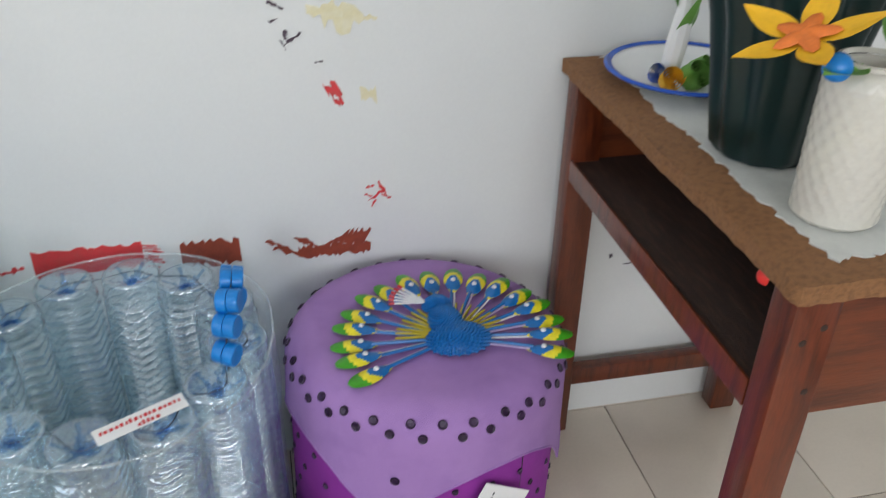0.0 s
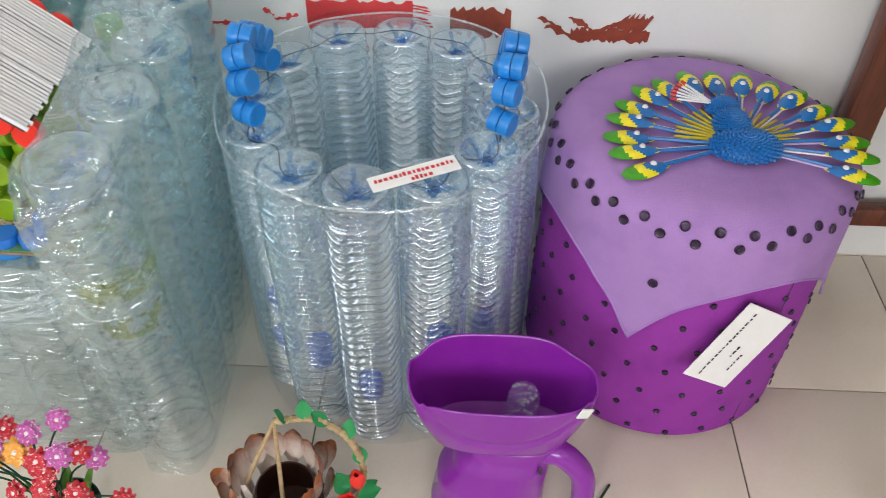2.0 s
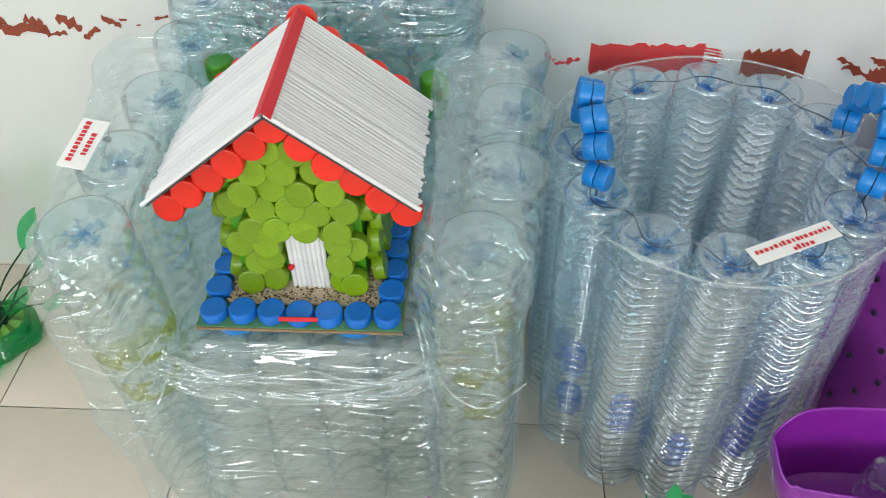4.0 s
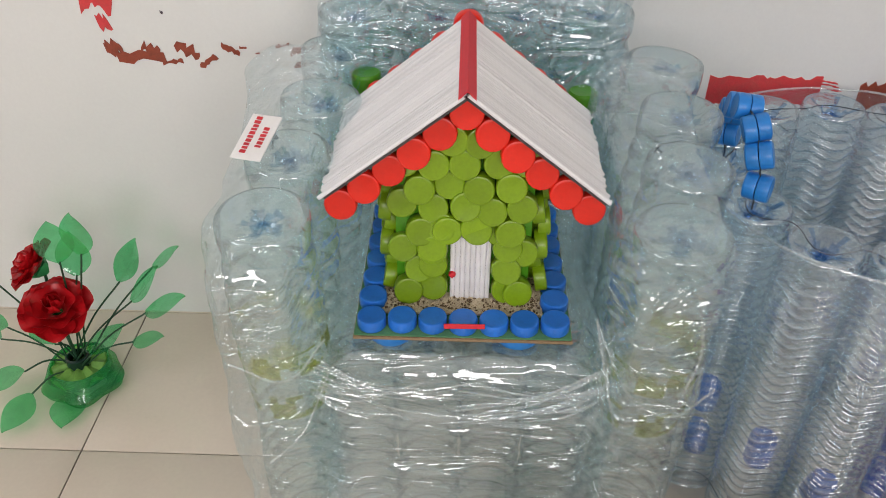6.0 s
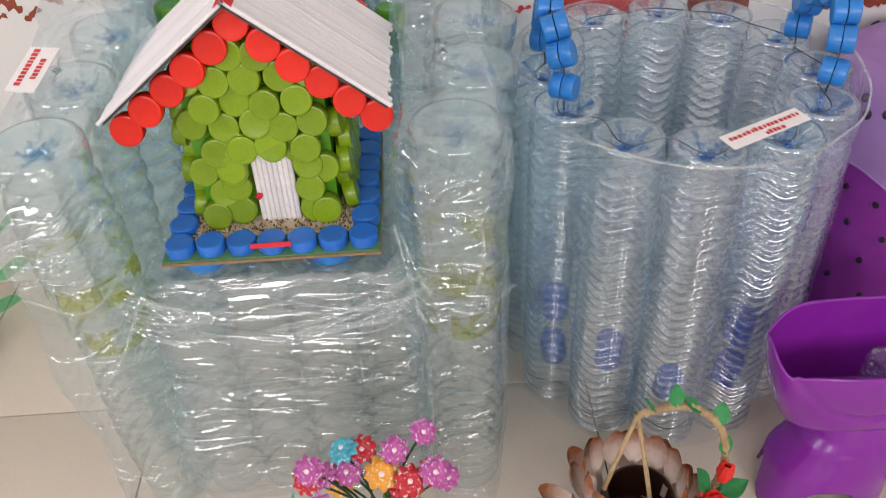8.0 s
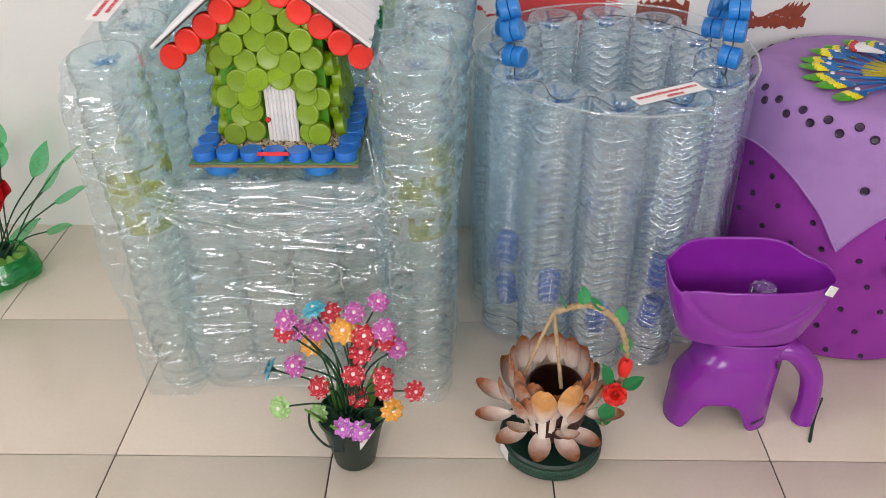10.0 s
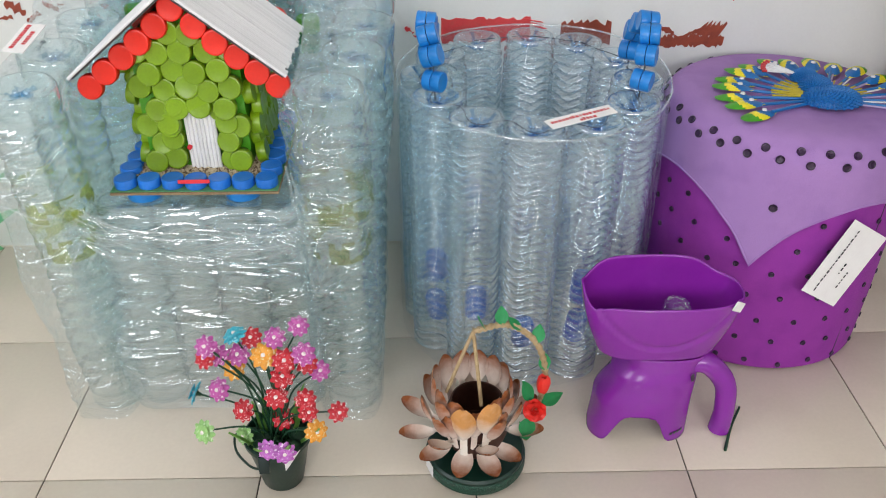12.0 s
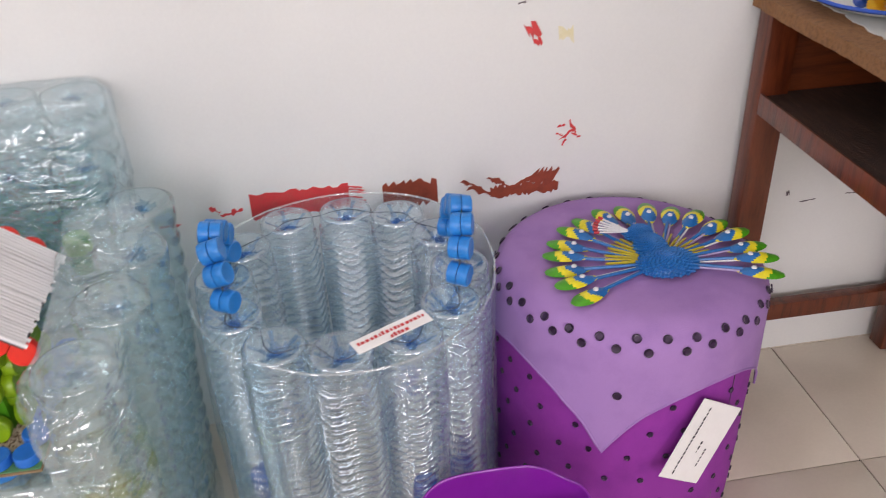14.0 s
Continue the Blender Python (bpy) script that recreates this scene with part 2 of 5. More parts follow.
M_WOOD = surface("red_brown_varnished_wood", (0.165, 0.034, 0.010), 0.28, (0.045, 0.010, 0.005), 0.45, 13, 90, 0.25, 0.001, (6, 6, 0.7), vary=0.12, coat=0.15)
M_WOOD_SIDE = surface("orange_brown_board", (0.165, 0.038, 0.011), 0.30, (0.055, 0.013, 0.006), 0.4, 10, 90, 0.2, 0.001, (0.7, 6, 6), coat=0.1)
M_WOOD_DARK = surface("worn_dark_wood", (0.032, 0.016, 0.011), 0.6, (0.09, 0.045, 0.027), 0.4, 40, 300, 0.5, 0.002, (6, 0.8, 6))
M_CHIP = surface("bare_particle_board", (0.29, 0.135, 0.050), 0.8, (0.17, 0.075, 0.028), 0.35, 170, 700, 0.6, 0.002)
M_LAMINATE = surface("worn_white_laminate", (0.60, 0.61, 0.58), 0.45, (0.50, 0.51, 0.49), 0.08, 18, 200, 0.1)
M_ENAMEL = surface("white_enamel", (0.78, 0.79, 0.79), 0.2, spread=0.04, scale=20, bump=0.03)
M_ENAMEL_BLUE = surface("blue_enamel", (0.02, 0.09, 0.50), 0.25, spread=0.15, scale=40, bump=0.03)
M_TEAL = surface("dark_teal_plastic", (0.002, 0.017, 0.016), 0.33, spread=0.2, scale=12, bump=0.08)
M_CREAM = surface("cream_glossy_plastic", (0.62, 0.59, 0.52), 0.24, (0.62, 0.59, 0.50), 0.08, 20, 200, 0.1)
M_YELLOW = surface("yellow_petal", (0.86, 0.48, 0.01), 0.5, spread=0.12, scale=40)
M_ORANGE = surface("orange_petal", (0.80, 0.20, 0.03), 0.6, spread=0.2, scale=60)
M_WIRE = surface("thin_wire", (0.10, 0.11, 0.13), 0.4, spread=0.2, metal=0.7)
M_PK = {k: surface(k, c, 0.35, spread=0.2, scale=90, bump=0.1) for k, c in (
    ("painted_green", (0.06, 0.33, 0.01)), ("painted_yellow", (0.82, 0.70, 0.02)), ("painted_blue", (0.012, 0.15, 0.45)),
    ("painted_white", (0.78, 0.78, 0.80)), ("painted_lilac", (0.45, 0.36, 0.60)), ("painted_gold", (0.50, 0.40, 0.02)), ("painted_red", (0.55, 0.02, 0.03)))}


# ---------------------------------------------------------------- builders
def unit(v):
    return Vector(v).normalized()


class Form:
    """Collects vertices, faces and material slots of one mesh."""

    def __init__(self):
        self.v, self.f, self.s = [], [], []

    def add(self, verts, faces, m=None, slot=0):
        k = len(self.v)
        self.v += [tuple(m @ Vector(p)) if m else tuple(p) for p in verts]
        self.f += [tuple(i + k for i in q) for q in faces]
        self.s += [slot] * len(faces)
        return self

    def grid(self, fn, nu, nv, loop=False, m=None, slot=0, slot_of=None, close=(False, False)):
        """fn(u, v) with u, v in 0..1; loop joins the u ends; close caps the first and last v rows."""
        cols = nu if loop else nu + 1
        verts = [fn(i / nu, j / nv) for j in range(nv + 1) for i in range(cols)]
        k = len(self.v)
        self.v += [tuple(m @ Vector(p)) if m else tuple(p) for p in verts]
        for j in range(nv):
            for i in range(nu):
                a, b = j * cols + i, j * cols + (i + 1) % cols if loop else j * cols + i + 1
                self.f.append((k + a, k + b, k + b + cols, k + a + cols))
                self.s.append(slot_of(i / nu, j / nv) if slot_of else slot)
        if loop and close[0]:
            self.f.append(tuple(k + i for i in reversed(range(cols))))
            self.s.append(slot)
        if loop and close[1]:
            self.f.append(tuple(k + nv * cols + i for i in range(cols)))
            self.s.append(slot)
        return self

    def lathe(self, profile, seg=24, m=None, slot=0, slots=None, close=(False, False), wave=None):
        n = len(profile) - 1

        def at(u, v):
            r, z = profile[round(v * n)]
            a = 2 * math.pi * u
            if wave:
                r, z = wave(a, r, z)
            return (r * math.cos(a), r * math.sin(a), z)
        return self.grid(at, seg, n, True, m, slot, (lambda u, v: slots[round(v * n)]) if slots else None, close)

    def tube(self, pts, radius, seg=8, m=None, slot=0, close=True):
        pts = [Vector(p) for p in pts]
        rad = radius if callable(radius) else (lambda q: radius)
        n = len(pts) - 1
        frames, side = [], None
        for i, p in enumerate(pts):
            d = unit(pts[min(i + 1, n)] - pts[max(i - 1, 0)])
            if side is None:
                side = unit(d.cross((0, 0, 1)) if abs(d.z) < 0.9 else d.cross((1, 0, 0)))
            side = unit(side - d * side.dot(d))
            frames.append((p, side, d.cross(side)))

        def at(u, v):
            p, a, b = frames[round(v * n)]
            r = rad(v)
            return p + (a * math.cos(2 * math.pi * u) + b * math.sin(2 * math.pi * u)) * r
        return self.grid(at, seg, n, True, m, slot, None, (close, close))

    def box(self, lo, hi, bevel=0.0, m=None, slot=0):
        lo, hi = Vector(lo), Vector(hi)
        bm = bmesh.new()
        bmesh.ops.create_cube(bm, size=1, matrix=Matrix.Translation((lo + hi) / 2) @ Matrix.Diagonal((*(hi - lo), 1)))
        if bevel:
            bmesh.ops.bevel(bm, geom=bm.edges[:], offset=bevel, segments=2, profile=0.5, affect="EDGES")
        bm.verts.index_update()
        self.add([v.co.copy() for v in bm.verts], [[v.index for v in f.verts] for f in bm.faces], m, slot)
        bm.free()
        return self

    def slab(self, outline, depth, m=None, slot=0):
        """A flat shape in x, y with a thickness along z."""
        n = len(outline)
        verts = [(x, y, 0) for x, y in outline] + [(x, y, depth) for x, y in outline]
        faces = [tuple(reversed(range(n))), tuple(range(n, 2 * n))] + [(i, (i + 1) % n, n + (i + 1) % n, n + i) for i in range(n)]
        return self.add(verts, faces, m, slot)

    def mesh(self, name, mats, smooth=35):
        me = bpy.data.meshes.new(name)
        me.from_pydata(self.v, [], self.f)
        for mt in mats if isinstance(mats, (list, tuple)) else [mats]:
            me.materials.append(mt)
        me.polygons.foreach_set("material_index", self.s)
        bm = bmesh.new()
        bm.from_mesh(me)
        bmesh.ops.remove_doubles(bm, verts=bm.verts, dist=1e-6)
        bmesh.ops.recalc_face_normals(bm, faces=bm.faces)
        for f in bm.faces:
            f.smooth = True
        for e in bm.edges:
            if len(e.link_faces) == 2 and e.calc_face_angle(0) > radians(smooth):
                e.smooth = False
        bm.to_mesh(me)
        bm.free()
        return me


def part(name, form, mats, parent, label="", m=None, smooth=35):
    ob = new(name, form.mesh(name, mats, smooth) if isinstance(form, Form) else form)
    ob.parent = parent
    if m is not None:
        ob.matrix_basis = m
    return tagged(ob, label)


def thing(name, label, category, at=(0, 0, 0), group="", rz=0.0):
    ob = new(name)
    ob.matrix_basis = pose(*at, 0, 0, rz)
    ob.empty_display_size = 0.05
    return tagged(ob, label, category, group)


def single(name, form, mats, label, category, at=(0, 0, 0), group="", rz=0.0, kind=""):
    ob = new(name, form.mesh(name, mats) if isinstance(form, Form) else form)
    ob.matrix_basis = pose(*at, 0, 0, rz)
    return tagged(ob, label, category, group, kind)


def arc(points, steps=8):
    """A smooth line through a few points."""
    p = [Vector(q) for q in points]
    p = [2 * p[0] - p[1]] + p + [2 * p[-1] - p[-2]]
    out = []
    for i in range(1, len(p) - 2):
        for k in range(steps):
            t = k / steps
            a, b, c, d = p[i - 1:i + 3]
            out.append(0.5 * ((2 * b) + (c - a) * t + (2 * a - 5 * b + 4 * c - d) * t * t + (3 * b - a - 3 * c + d) * t ** 3))
    return out + [p[-2]]


def facing(at, direction, spin=0.0):
    """Matrix that turns z to the direction and moves to a place."""
    return Matrix.Translation(at) @ Vector(direction).to_track_quat("Z", "Y").to_matrix().to_4x4() @ Matrix.Rotation(spin, 4, "Z")


def cap_mesh(name, mat, r=0.015, h=0.0125, ridged=True):
    prof = [(0, 0), (r * 0.98, 0), (r, 0.0006), (r, h * 0.82), (r * 0.96, h * 0.94), (r * 0.86, h), (r * 0.80, h * 0.985), (0, h * 0.985)]

    def wave(a, rr, z):
        return (rr * (1 + (0.012 if ridged and 0.0003 < z < h * 0.85 and rr > r * 0.9 else 0) * math.cos(18 * a)), z)
    return Form().lathe(prof, 36 if ridged else 20, wave=wave).mesh(name, mat, 40)


# ---------------------------------------------------------------- the room
def structure(name, label, form, mats, category="structure"):
    return single(name, form, mats, label, category, kind="structure")


def wall_with_holes(width, height, holes, thick):
    """A wall in x, z from x = 0, with rectangular openings (x0, x1, z0, z1), its face at y = 0."""
    f = Form()
    xs = sorted({0, width, *(h[0] for h in holes), *(h[1] for h in holes)})
    for x0, x1 in zip(xs, xs[1:]):
        cuts = sorted((h[2], h[3]) for h in holes if h[0] <= x0 and h[1] >= x1)
        z = 0
        for a, b in cuts + [(height, height)]:
            if a > z:
                f.box((x0, 0, z), (x1, thick, a))
            z = b
    return f


floor = structure("floor", "beige ceramic tile floor with thin dark joints", Form().box((-ROOM_W, ROOM_S, -0.12), (ROOM_W, WALL + 0.2, -0.0035)), M_GROUT, "floor")
wall_north = structure("wall_north", "white painted wall with peeled red and brown paint", Form().box((-ROOM_W - 0.2, WALL, -0.1), (ROOM_W + 0.2, WALL + 0.2, ROOM_H)), M_WALL, "wall")
WIN = [(ROOM_W - 1.42, ROOM_W - 0.38, 1.22, 2.28), (ROOM_W + 0.43, ROOM_W + 1.47, 1.22, 2.28)]
wall_south = structure("wall_south", "white painted wall with two windows", wall_with_holes(2 * ROOM_W, ROOM_H, WIN, 0.2), M_WALL, "wall")
wall_south.location = (-ROOM_W, ROOM_S - 0.2, 0)
wall_west = structure("wall_west", "white painted wall with a window", wall_with_holes(WALL - ROOM_S, ROOM_H, [(1.78, 2.82, 1.22, 2.28)], 0.2), M_WALL, "wall")
wall_west.matrix_basis = pose(-ROOM_W, ROOM_S, 0, 0, 0, 90)
wall_east = structure("wall_east", "plain white painted wall", Form().box((ROOM_W, ROOM_S, 0), (ROOM_W + 0.2, WALL, ROOM_H)), M_WALL, "wall")
ceiling = structure("ceiling", "plain white ceiling", Form().box((-ROOM_W - 0.2, ROOM_S - 0.2, ROOM_H), (ROOM_W + 0.2, WALL + 0.2, ROOM_H + 0.15)), M_CEIL, "ceiling")
ground = structure("ground", "grey ground outside the room", Form().box((-60, -60, -0.5), (60, 60, -0.13)), M_GROUT, "ground")


def bar_outline(w, h, seed, rag=0.35, steps=9, slant=0.0):
    """A ragged flake outline, w by h, centred."""
    r = random.Random(seed)
    top = [(-w / 2 + w * i / steps, h / 2 - h * min(0.46, rag * r.random() * (1.6 if i in (0, steps) else 1))) for i in range(steps + 1)]
    low = [(-w / 2 + w * i / steps, -h / 2 + h * min(0.46, rag * r.random())) for i in range(steps + 1)]
    j = w / steps * 0.45
    pts = [(x + slant * y + r.uniform(-j, j) * 0.9, y) for x, y in low] + [(x + slant * y + r.uniform(-j, j), y) for x, y in reversed(top)]
    return pts


FLAKES = [0]


def flake(x, z, w, h, seed, mat, rag=0.35, steps=9, slant=0.0, tilt=0.0, label="", name="paint_flake"):
    FLAKES[0] += 1
    part(name, Form().slab(bar_outline(w, h, seed, rag, steps, slant), 0.0008 + 0.00013 * (FLAKES[0] % 9)), mat, wall_north, label,
         Matrix.Translation((x, WALL - 0.0002, z)) @ Matrix.Rotation(radians(90), 4, "X") @ Matrix.Rotation(radians(tilt), 4, "Z"))


# peeled band behind the bottle bin and the stool
flake(0.152, 0.432, 0.150, 0.046, 1, M_RED_OLD, 0.14, 20, label="bare patch of old red paint")
flake(0.092, 0.416, 0.030, 0.026, 2, M_RED_OLD, 0.5)
flake(0.045, 0.424, 0.034, 0.013, 3, M_RED_OLD, 0.7, tilt=12)
flake(0.020, 0.432, 0.018, 0.010, 4, M_RED_OLD, 0.7, tilt=-35)
flake(-0.052, 0.414, 0.034, 0.010, 5, M_RED_OLD, 0.6)
flake(-0.090, 0.416, 0.014, 0.005, 6, M_RED_OLD, 0.6)
flake(0.324, 0.424, 0.086, 0.052, 7, M_BROWN_OLD, 0.28, 15, label="bare patch of old brown paint")
for k in range(7):
    flake(0.232 + 0.006 * (k % 3), 0.448 - 0.006 * k, 0.034 - 0.003 * (k % 3), 0.0042, 300 + k, M_RED_OLD, 0.5, 8, 0, -12)
flake(0.512, 0.410, 0.112, 0.026, 8, M_BROWN_OLD, 0.30, 30)
flake(0.543, 0.428, 0.040, 0.036, 9, M_BROWN_OLD, 0.40, 16, 0.5)
for k in range(6):
    flake(0.505 + 0.008 * k, 0.423 + 0.0030 * (k % 4), 0.030, 0.006, 320 + k, M_BROWN_OLD, 0.5, 9, 0, 30)
flake(0.447, 0.412, 0.064, 0.015, 10, M_BROWN_OLD, 0.5, 9, 0, -22)
flake(0.430, 0.424, 0.048, 0.013, 11, M_BROWN_OLD, 0.6, 9, 0, -35)
flake(0.470, 0.427, 0.044, 0.013, 12, M_BROWN_OLD, 0.6, 9, 0, -30)
flake(0.520, 0.672, 0.020, 0.030, 13, M_RED_OLD, 0.5, 6, -0.5, label="small flake of red paint")
flake(0.529, 0.653, 0.012, 0.022, 14, M_RED_OLD, 0.5, 5, -0.4)
for k, (fx, fz, fw, fh, ft) in enumerate(((0.580, 0.500, 0.030, 0.010, 35), (0.588, 0.512, 0.024, 0.008, -60), (0.570, 0.514, 0.014, 0.006, 10),
                                          (0.574, 0.486, 0.012, 0.005, 60), (0.566, 0.500, 0.012, 0.006, -30), (0.593, 0.497, 0.018, 0.006, -35))):
    flake(fx, fz, fw, fh, 20 + k, M_RED_OLD, 0.7, 6, 0, ft)
flake(0.540, 0.772, 0.055, 0.052, 30, M_STAIN, 0.5, 8, name="glue_stain", label="pale yellow glue stain")
flake(0.515, 0.782, 0.050, 0.020, 31, M_STAIN, 0.5, 8, name="glue_stain")
flake(0.572, 0.660, 0.022, 0.030, 32, M_STAIN, 0.4, 6, name="glue_stain")
flake(0.575, 0.770, 0.022, 0.014, 33, M_STAIN, 0.5, 6, name="glue_stain")
for k, (fx, fz, fw, fh, ft) in enumerate(((0.470, 0.745, 0.030, 0.007, 35), (0.458, 0.738, 0.016, 0.005, -60), (0.452, 0.792, 0.022, 0.006, -25),
                                          (0.448, 0.772, 0.012, 0.005, 20), (0.505, 0.712, 0.012, 0.004, 0), (0.462, 0.752, 0.012, 0.008, 80),
                                          (0.98, 0.345, 0.006, 0.012, 0), (1.02, 0.325, 0.03, 0.003, 4), (1.10, 0.33, 0.02, 0.003, -3), (0.99, 0.79, 0.006, 0.01, 0))):
    flake(fx, fz, fw, fh, 40 + k, M_SMUDGE, 0.7, 6, 0, ft, name="scuff_mark")
# peeled band beside the rose plant
flake(-0.748, 0.557, 0.044, 0.085, 50, M_RED_OLD, 0.3, 14, 0.16, label="bare patch of old red paint")
flake(-0.746, 0.510, 0.016, 0.034, 51, M_RED_OLD, 0.4, 5, -0.2)
flake(-0.776, 0.570, 0.028, 0.016, 52, M_RED_OLD, 0.6, 6, 0, 15)
for k, (fx, fz, fw, fh, ft) in enumerate(((-0.741, 0.477, 0.022, 0.034, 20), (-0.705, 0.464, 0.062, 0.026, 0), (-0.690, 0.475, 0.024, 0.024, -15),
                                          (-0.662, 0.457, 0.028, 0.010, 5), (-0.638, 0.474, 0.036, 0.026, -30), (-0.613, 0.459, 0.030, 0.012, 35),
                                          (-0.580, 0.477, 0.026, 0.012, -20), (-0.562, 0.480, 0.010, 0.004, 0), (-0.543, 0.472, 0.006, 0.003, 0),
                                          (-0.478, 0.479, 0.044, 0.016, 18), (-0.472, 0.460, 0.048, 0.011, 14), (-0.508, 0.484, 0.018, 0.006, 8),
                                          (-0.665, 0.527, 0.004, 0.007, 0), (-0.868, 0.545, 0.004, 0.007, 0))):
    flake(fx, fz, fw, fh, 60 + k, M_BROWN_OLD if k < 12 else M_SMUDGE, 0.45, 7, 0, ft)


# ---------------------------------------------------------------- armchair made of bottles
def bottle_profile(height, r, pitch, swell, dense=1.0, dimple=0.010):
    """Outline of a column of bottles, base up: ribbed wall, rounded shoulder, hollowed base."""
    prof, n = [], int(height / pitch * 8)
    for i in range(n):
        z = height * 0.955 * i / n
        rib = swell * math.cos(2 * math.pi * z / pitch)
        waist = 0.0025 * math.cos(2 * math.pi * z / (height * 0.5)) * dense
        prof.append((r + rib - waist, z))
    top = height
    prof += [(r, top * 0.962), (r, top - 0.010), (r * 0.99, top - 0.004), (r * 0.955, top - 0.0008), (r * 0.90, top), (r * 0.80, top - 0.002),
             (r * 0.62, top - 0.005), (r * 0.46, top - 0.008), (r * 0.30, top - dimple), (r * 0.14, top - dimple - 0.001), (0.0005, top - dimple)]
    return prof


def bottle_mesh(name, height, r, pitch, swell, mats, chevron=0.0, seg=30, dense=1.0, dimple=0.010, ink=(), seed=0.0, arms=3):
    """Ribbed column with a star-shaped hollow in its top; ink lists the heights of tinted patches."""
    prof = bottle_profile(height, r, pitch, swell, dense, dimple)
    n = len(prof) - 1

    def wave(a, rr, z):
        if z > height * 0.95:
            k = max(0, min(1, (height - z + 0.004) / 0.02)) if rr < r * 0.7 else 0
            return rr, z + 0.0045 * k * math.cos(5 * a)
        return rr, z + chevron * math.cos(5 * a) * min(1, z / 0.03) * min(1, (height * 0.95 - z) / 0.03)

    def at(u, v):
        rr, z = prof[round(v * n)]
        a = 2 * math.pi * u
        rr, z = wave(a, rr, z)
        return (rr * math.cos(a), rr * math.sin(a), z)

    def slot_of(u, v):
        i = round(v * n)
        rr, z = prof[i]
        a = 2 * math.pi * u
        if i >= n - 2:
            return 1
        if i >= n - 2 - arms:
            return 1 if math.cos(5 * a) < -0.35 - 0.22 * (n - 3 - i) else 0
        if i in (n - 8, n - 7):
            return 2
        if i > n - 9:
            return 0
        for z0, z1 in ink:
            if z0 < z < z1 and noise.noise(Vector((math.cos(a) * 2.2 + seed, math.sin(a) * 2.2, z * 34))) > -0.04:
                return 3
        return 2 if math.cos(2 * math.pi * z / pitch) > 0.55 and z < height * 0.93 else 0
    return Form().grid(at, seg, n, True, slot_of=slot_of).mesh(name, mats, 60)


def film_shell(cx, cy, hx, hy, z0, z1, power, lump, seed, nu=88, nv=40, over=0.03, waves=None, rise=0.0):
    """A closed wrapping round a block: rounded plan, rounded top edge, lumpy and creased."""
    f = Form()

    def at(u, v):
        a = 2 * math.pi * u
        c, s = math.cos(a), math.sin(a)
        e = 2 / power
        x, y = math.copysign(abs(c) ** e, c), math.copysign(abs(s) ** e, s)
        if v < 0.8:
            k, z = 1.0, z0 + (z1 - over - z0) * v / 0.8
        elif v < 0.9:
            q = (v - 0.8) / 0.1 * math.pi / 2
            k, z = 1 - (1 - math.cos(q)) * over / max(hx, hy), z1 - over + over * math.sin(q)
        else:
            q = (v - 0.9) / 0.1
            k, z = (1 - over / max(hx, hy)) * (1 - q * 0.98), z1
        p = Vector((cx + hx * x * k, cy + hy * y * k, z))
        p.z += rise * (p.y - cy) * (z / z1)
        d = noise.noise(p * 9 + Vector((seed, 0, 0))) * lump + noise.noise(Vector((p.x * 26, p.y * 26, p.z * 60 + seed))) * lump * 0.42
        bulge = waves(p) if waves else 0
        return p + Vector((x, y, 0)) * (d + bulge) * min(1, (v + 0.05) * 6) + Vector((0, 0, d * 0.5 if v > 0.8 else 0))
    return f.grid(at, nu, nv, True, close=(False, True))


chair = thing("armchair", "armchair built of clear plastic bottles wrapped in cling film", "armchair")
ARM_H, ARM_R, LEAN = 0.530, 0.043, 4.5
arm_column = bottle_mesh("bottle_column", ARM_H, ARM_R, 0.028, 0.0015, [M_PET_CHAIR, M_PET_STAR, M_PET_LIP_CHAIR], 0.0, 30, dimple=0.011, arms=1)
arm_front = bottle_mesh("bottle_column", ARM_H, ARM_R, 0.028, 0.0015, [M_PET_CHAIR, M_PET_STAR, M_PET_LIP_CHAIR, M_PET_YELLOW], 0.0, 30, dimple=0.011, ink=((0.288, 0.322), (0.352, 0.392)), seed=4.0, arms=1)
seat_column = bottle_mesh("bottle_column", 0.342, 0.0355, 0.028, 0.0015, [M_PET_CHAIR, M_PET_STAR, M_PET_LIP_CHAIR], 0.0, 30, arms=1)
back_low = bottle_mesh("bottle_column", 0.590, 0.0425, 0.030, 0.0016, [M_PET_CHAIR, M_PET_STAR, M_PET_LIP_CHAIR], 0.0, 30, arms=1)
back_high = bottle_mesh("bottle_column", 0.655, 0.0425, 0.030, 0.0016, [M_PET_CHAIR, M_PET_STAR, M_PET_LIP_CHAIR], 0.0, 30, arms=1)
inner_cap = {k: cap_mesh(k + "_bottle_cap", m, 0.017 if k != "blue" else 0.0165, 0.022 if k != "blue" else 0.046) for k, m in (("green", M_CAP_DKGREEN), ("blue", M_CAP_DEEP))}
for x, y, offs in ((-0.445, 1.028, ((0.010, 0), (-0.007, 0.084), (-0.005, 0.160), (0.002, 0.231))), (-0.062, 1.018, ((-0.006, 0), (-0.008, 0.086), (-0.015, 0.156), (-0.016, 0.227)))):
    for k, (dx, dy) in enumerate(offs):
        part("bottle", arm_column if k else arm_front, None, chair, "" if k else "bottle column with yellow-green tinted necks",
             m=pose(x + dx, y + dy, 0.005, LEAN, 0, 37 * k) @ Matrix.Diagonal((1, 1, 0.985 + 0.021 * k, 1)))
for i in range(4):
    part("bottle", seat_column, None, chair, m=pose(-0.362 + 0.0705 * i, 1.030, 0.004, 0, 0, 23 * i))
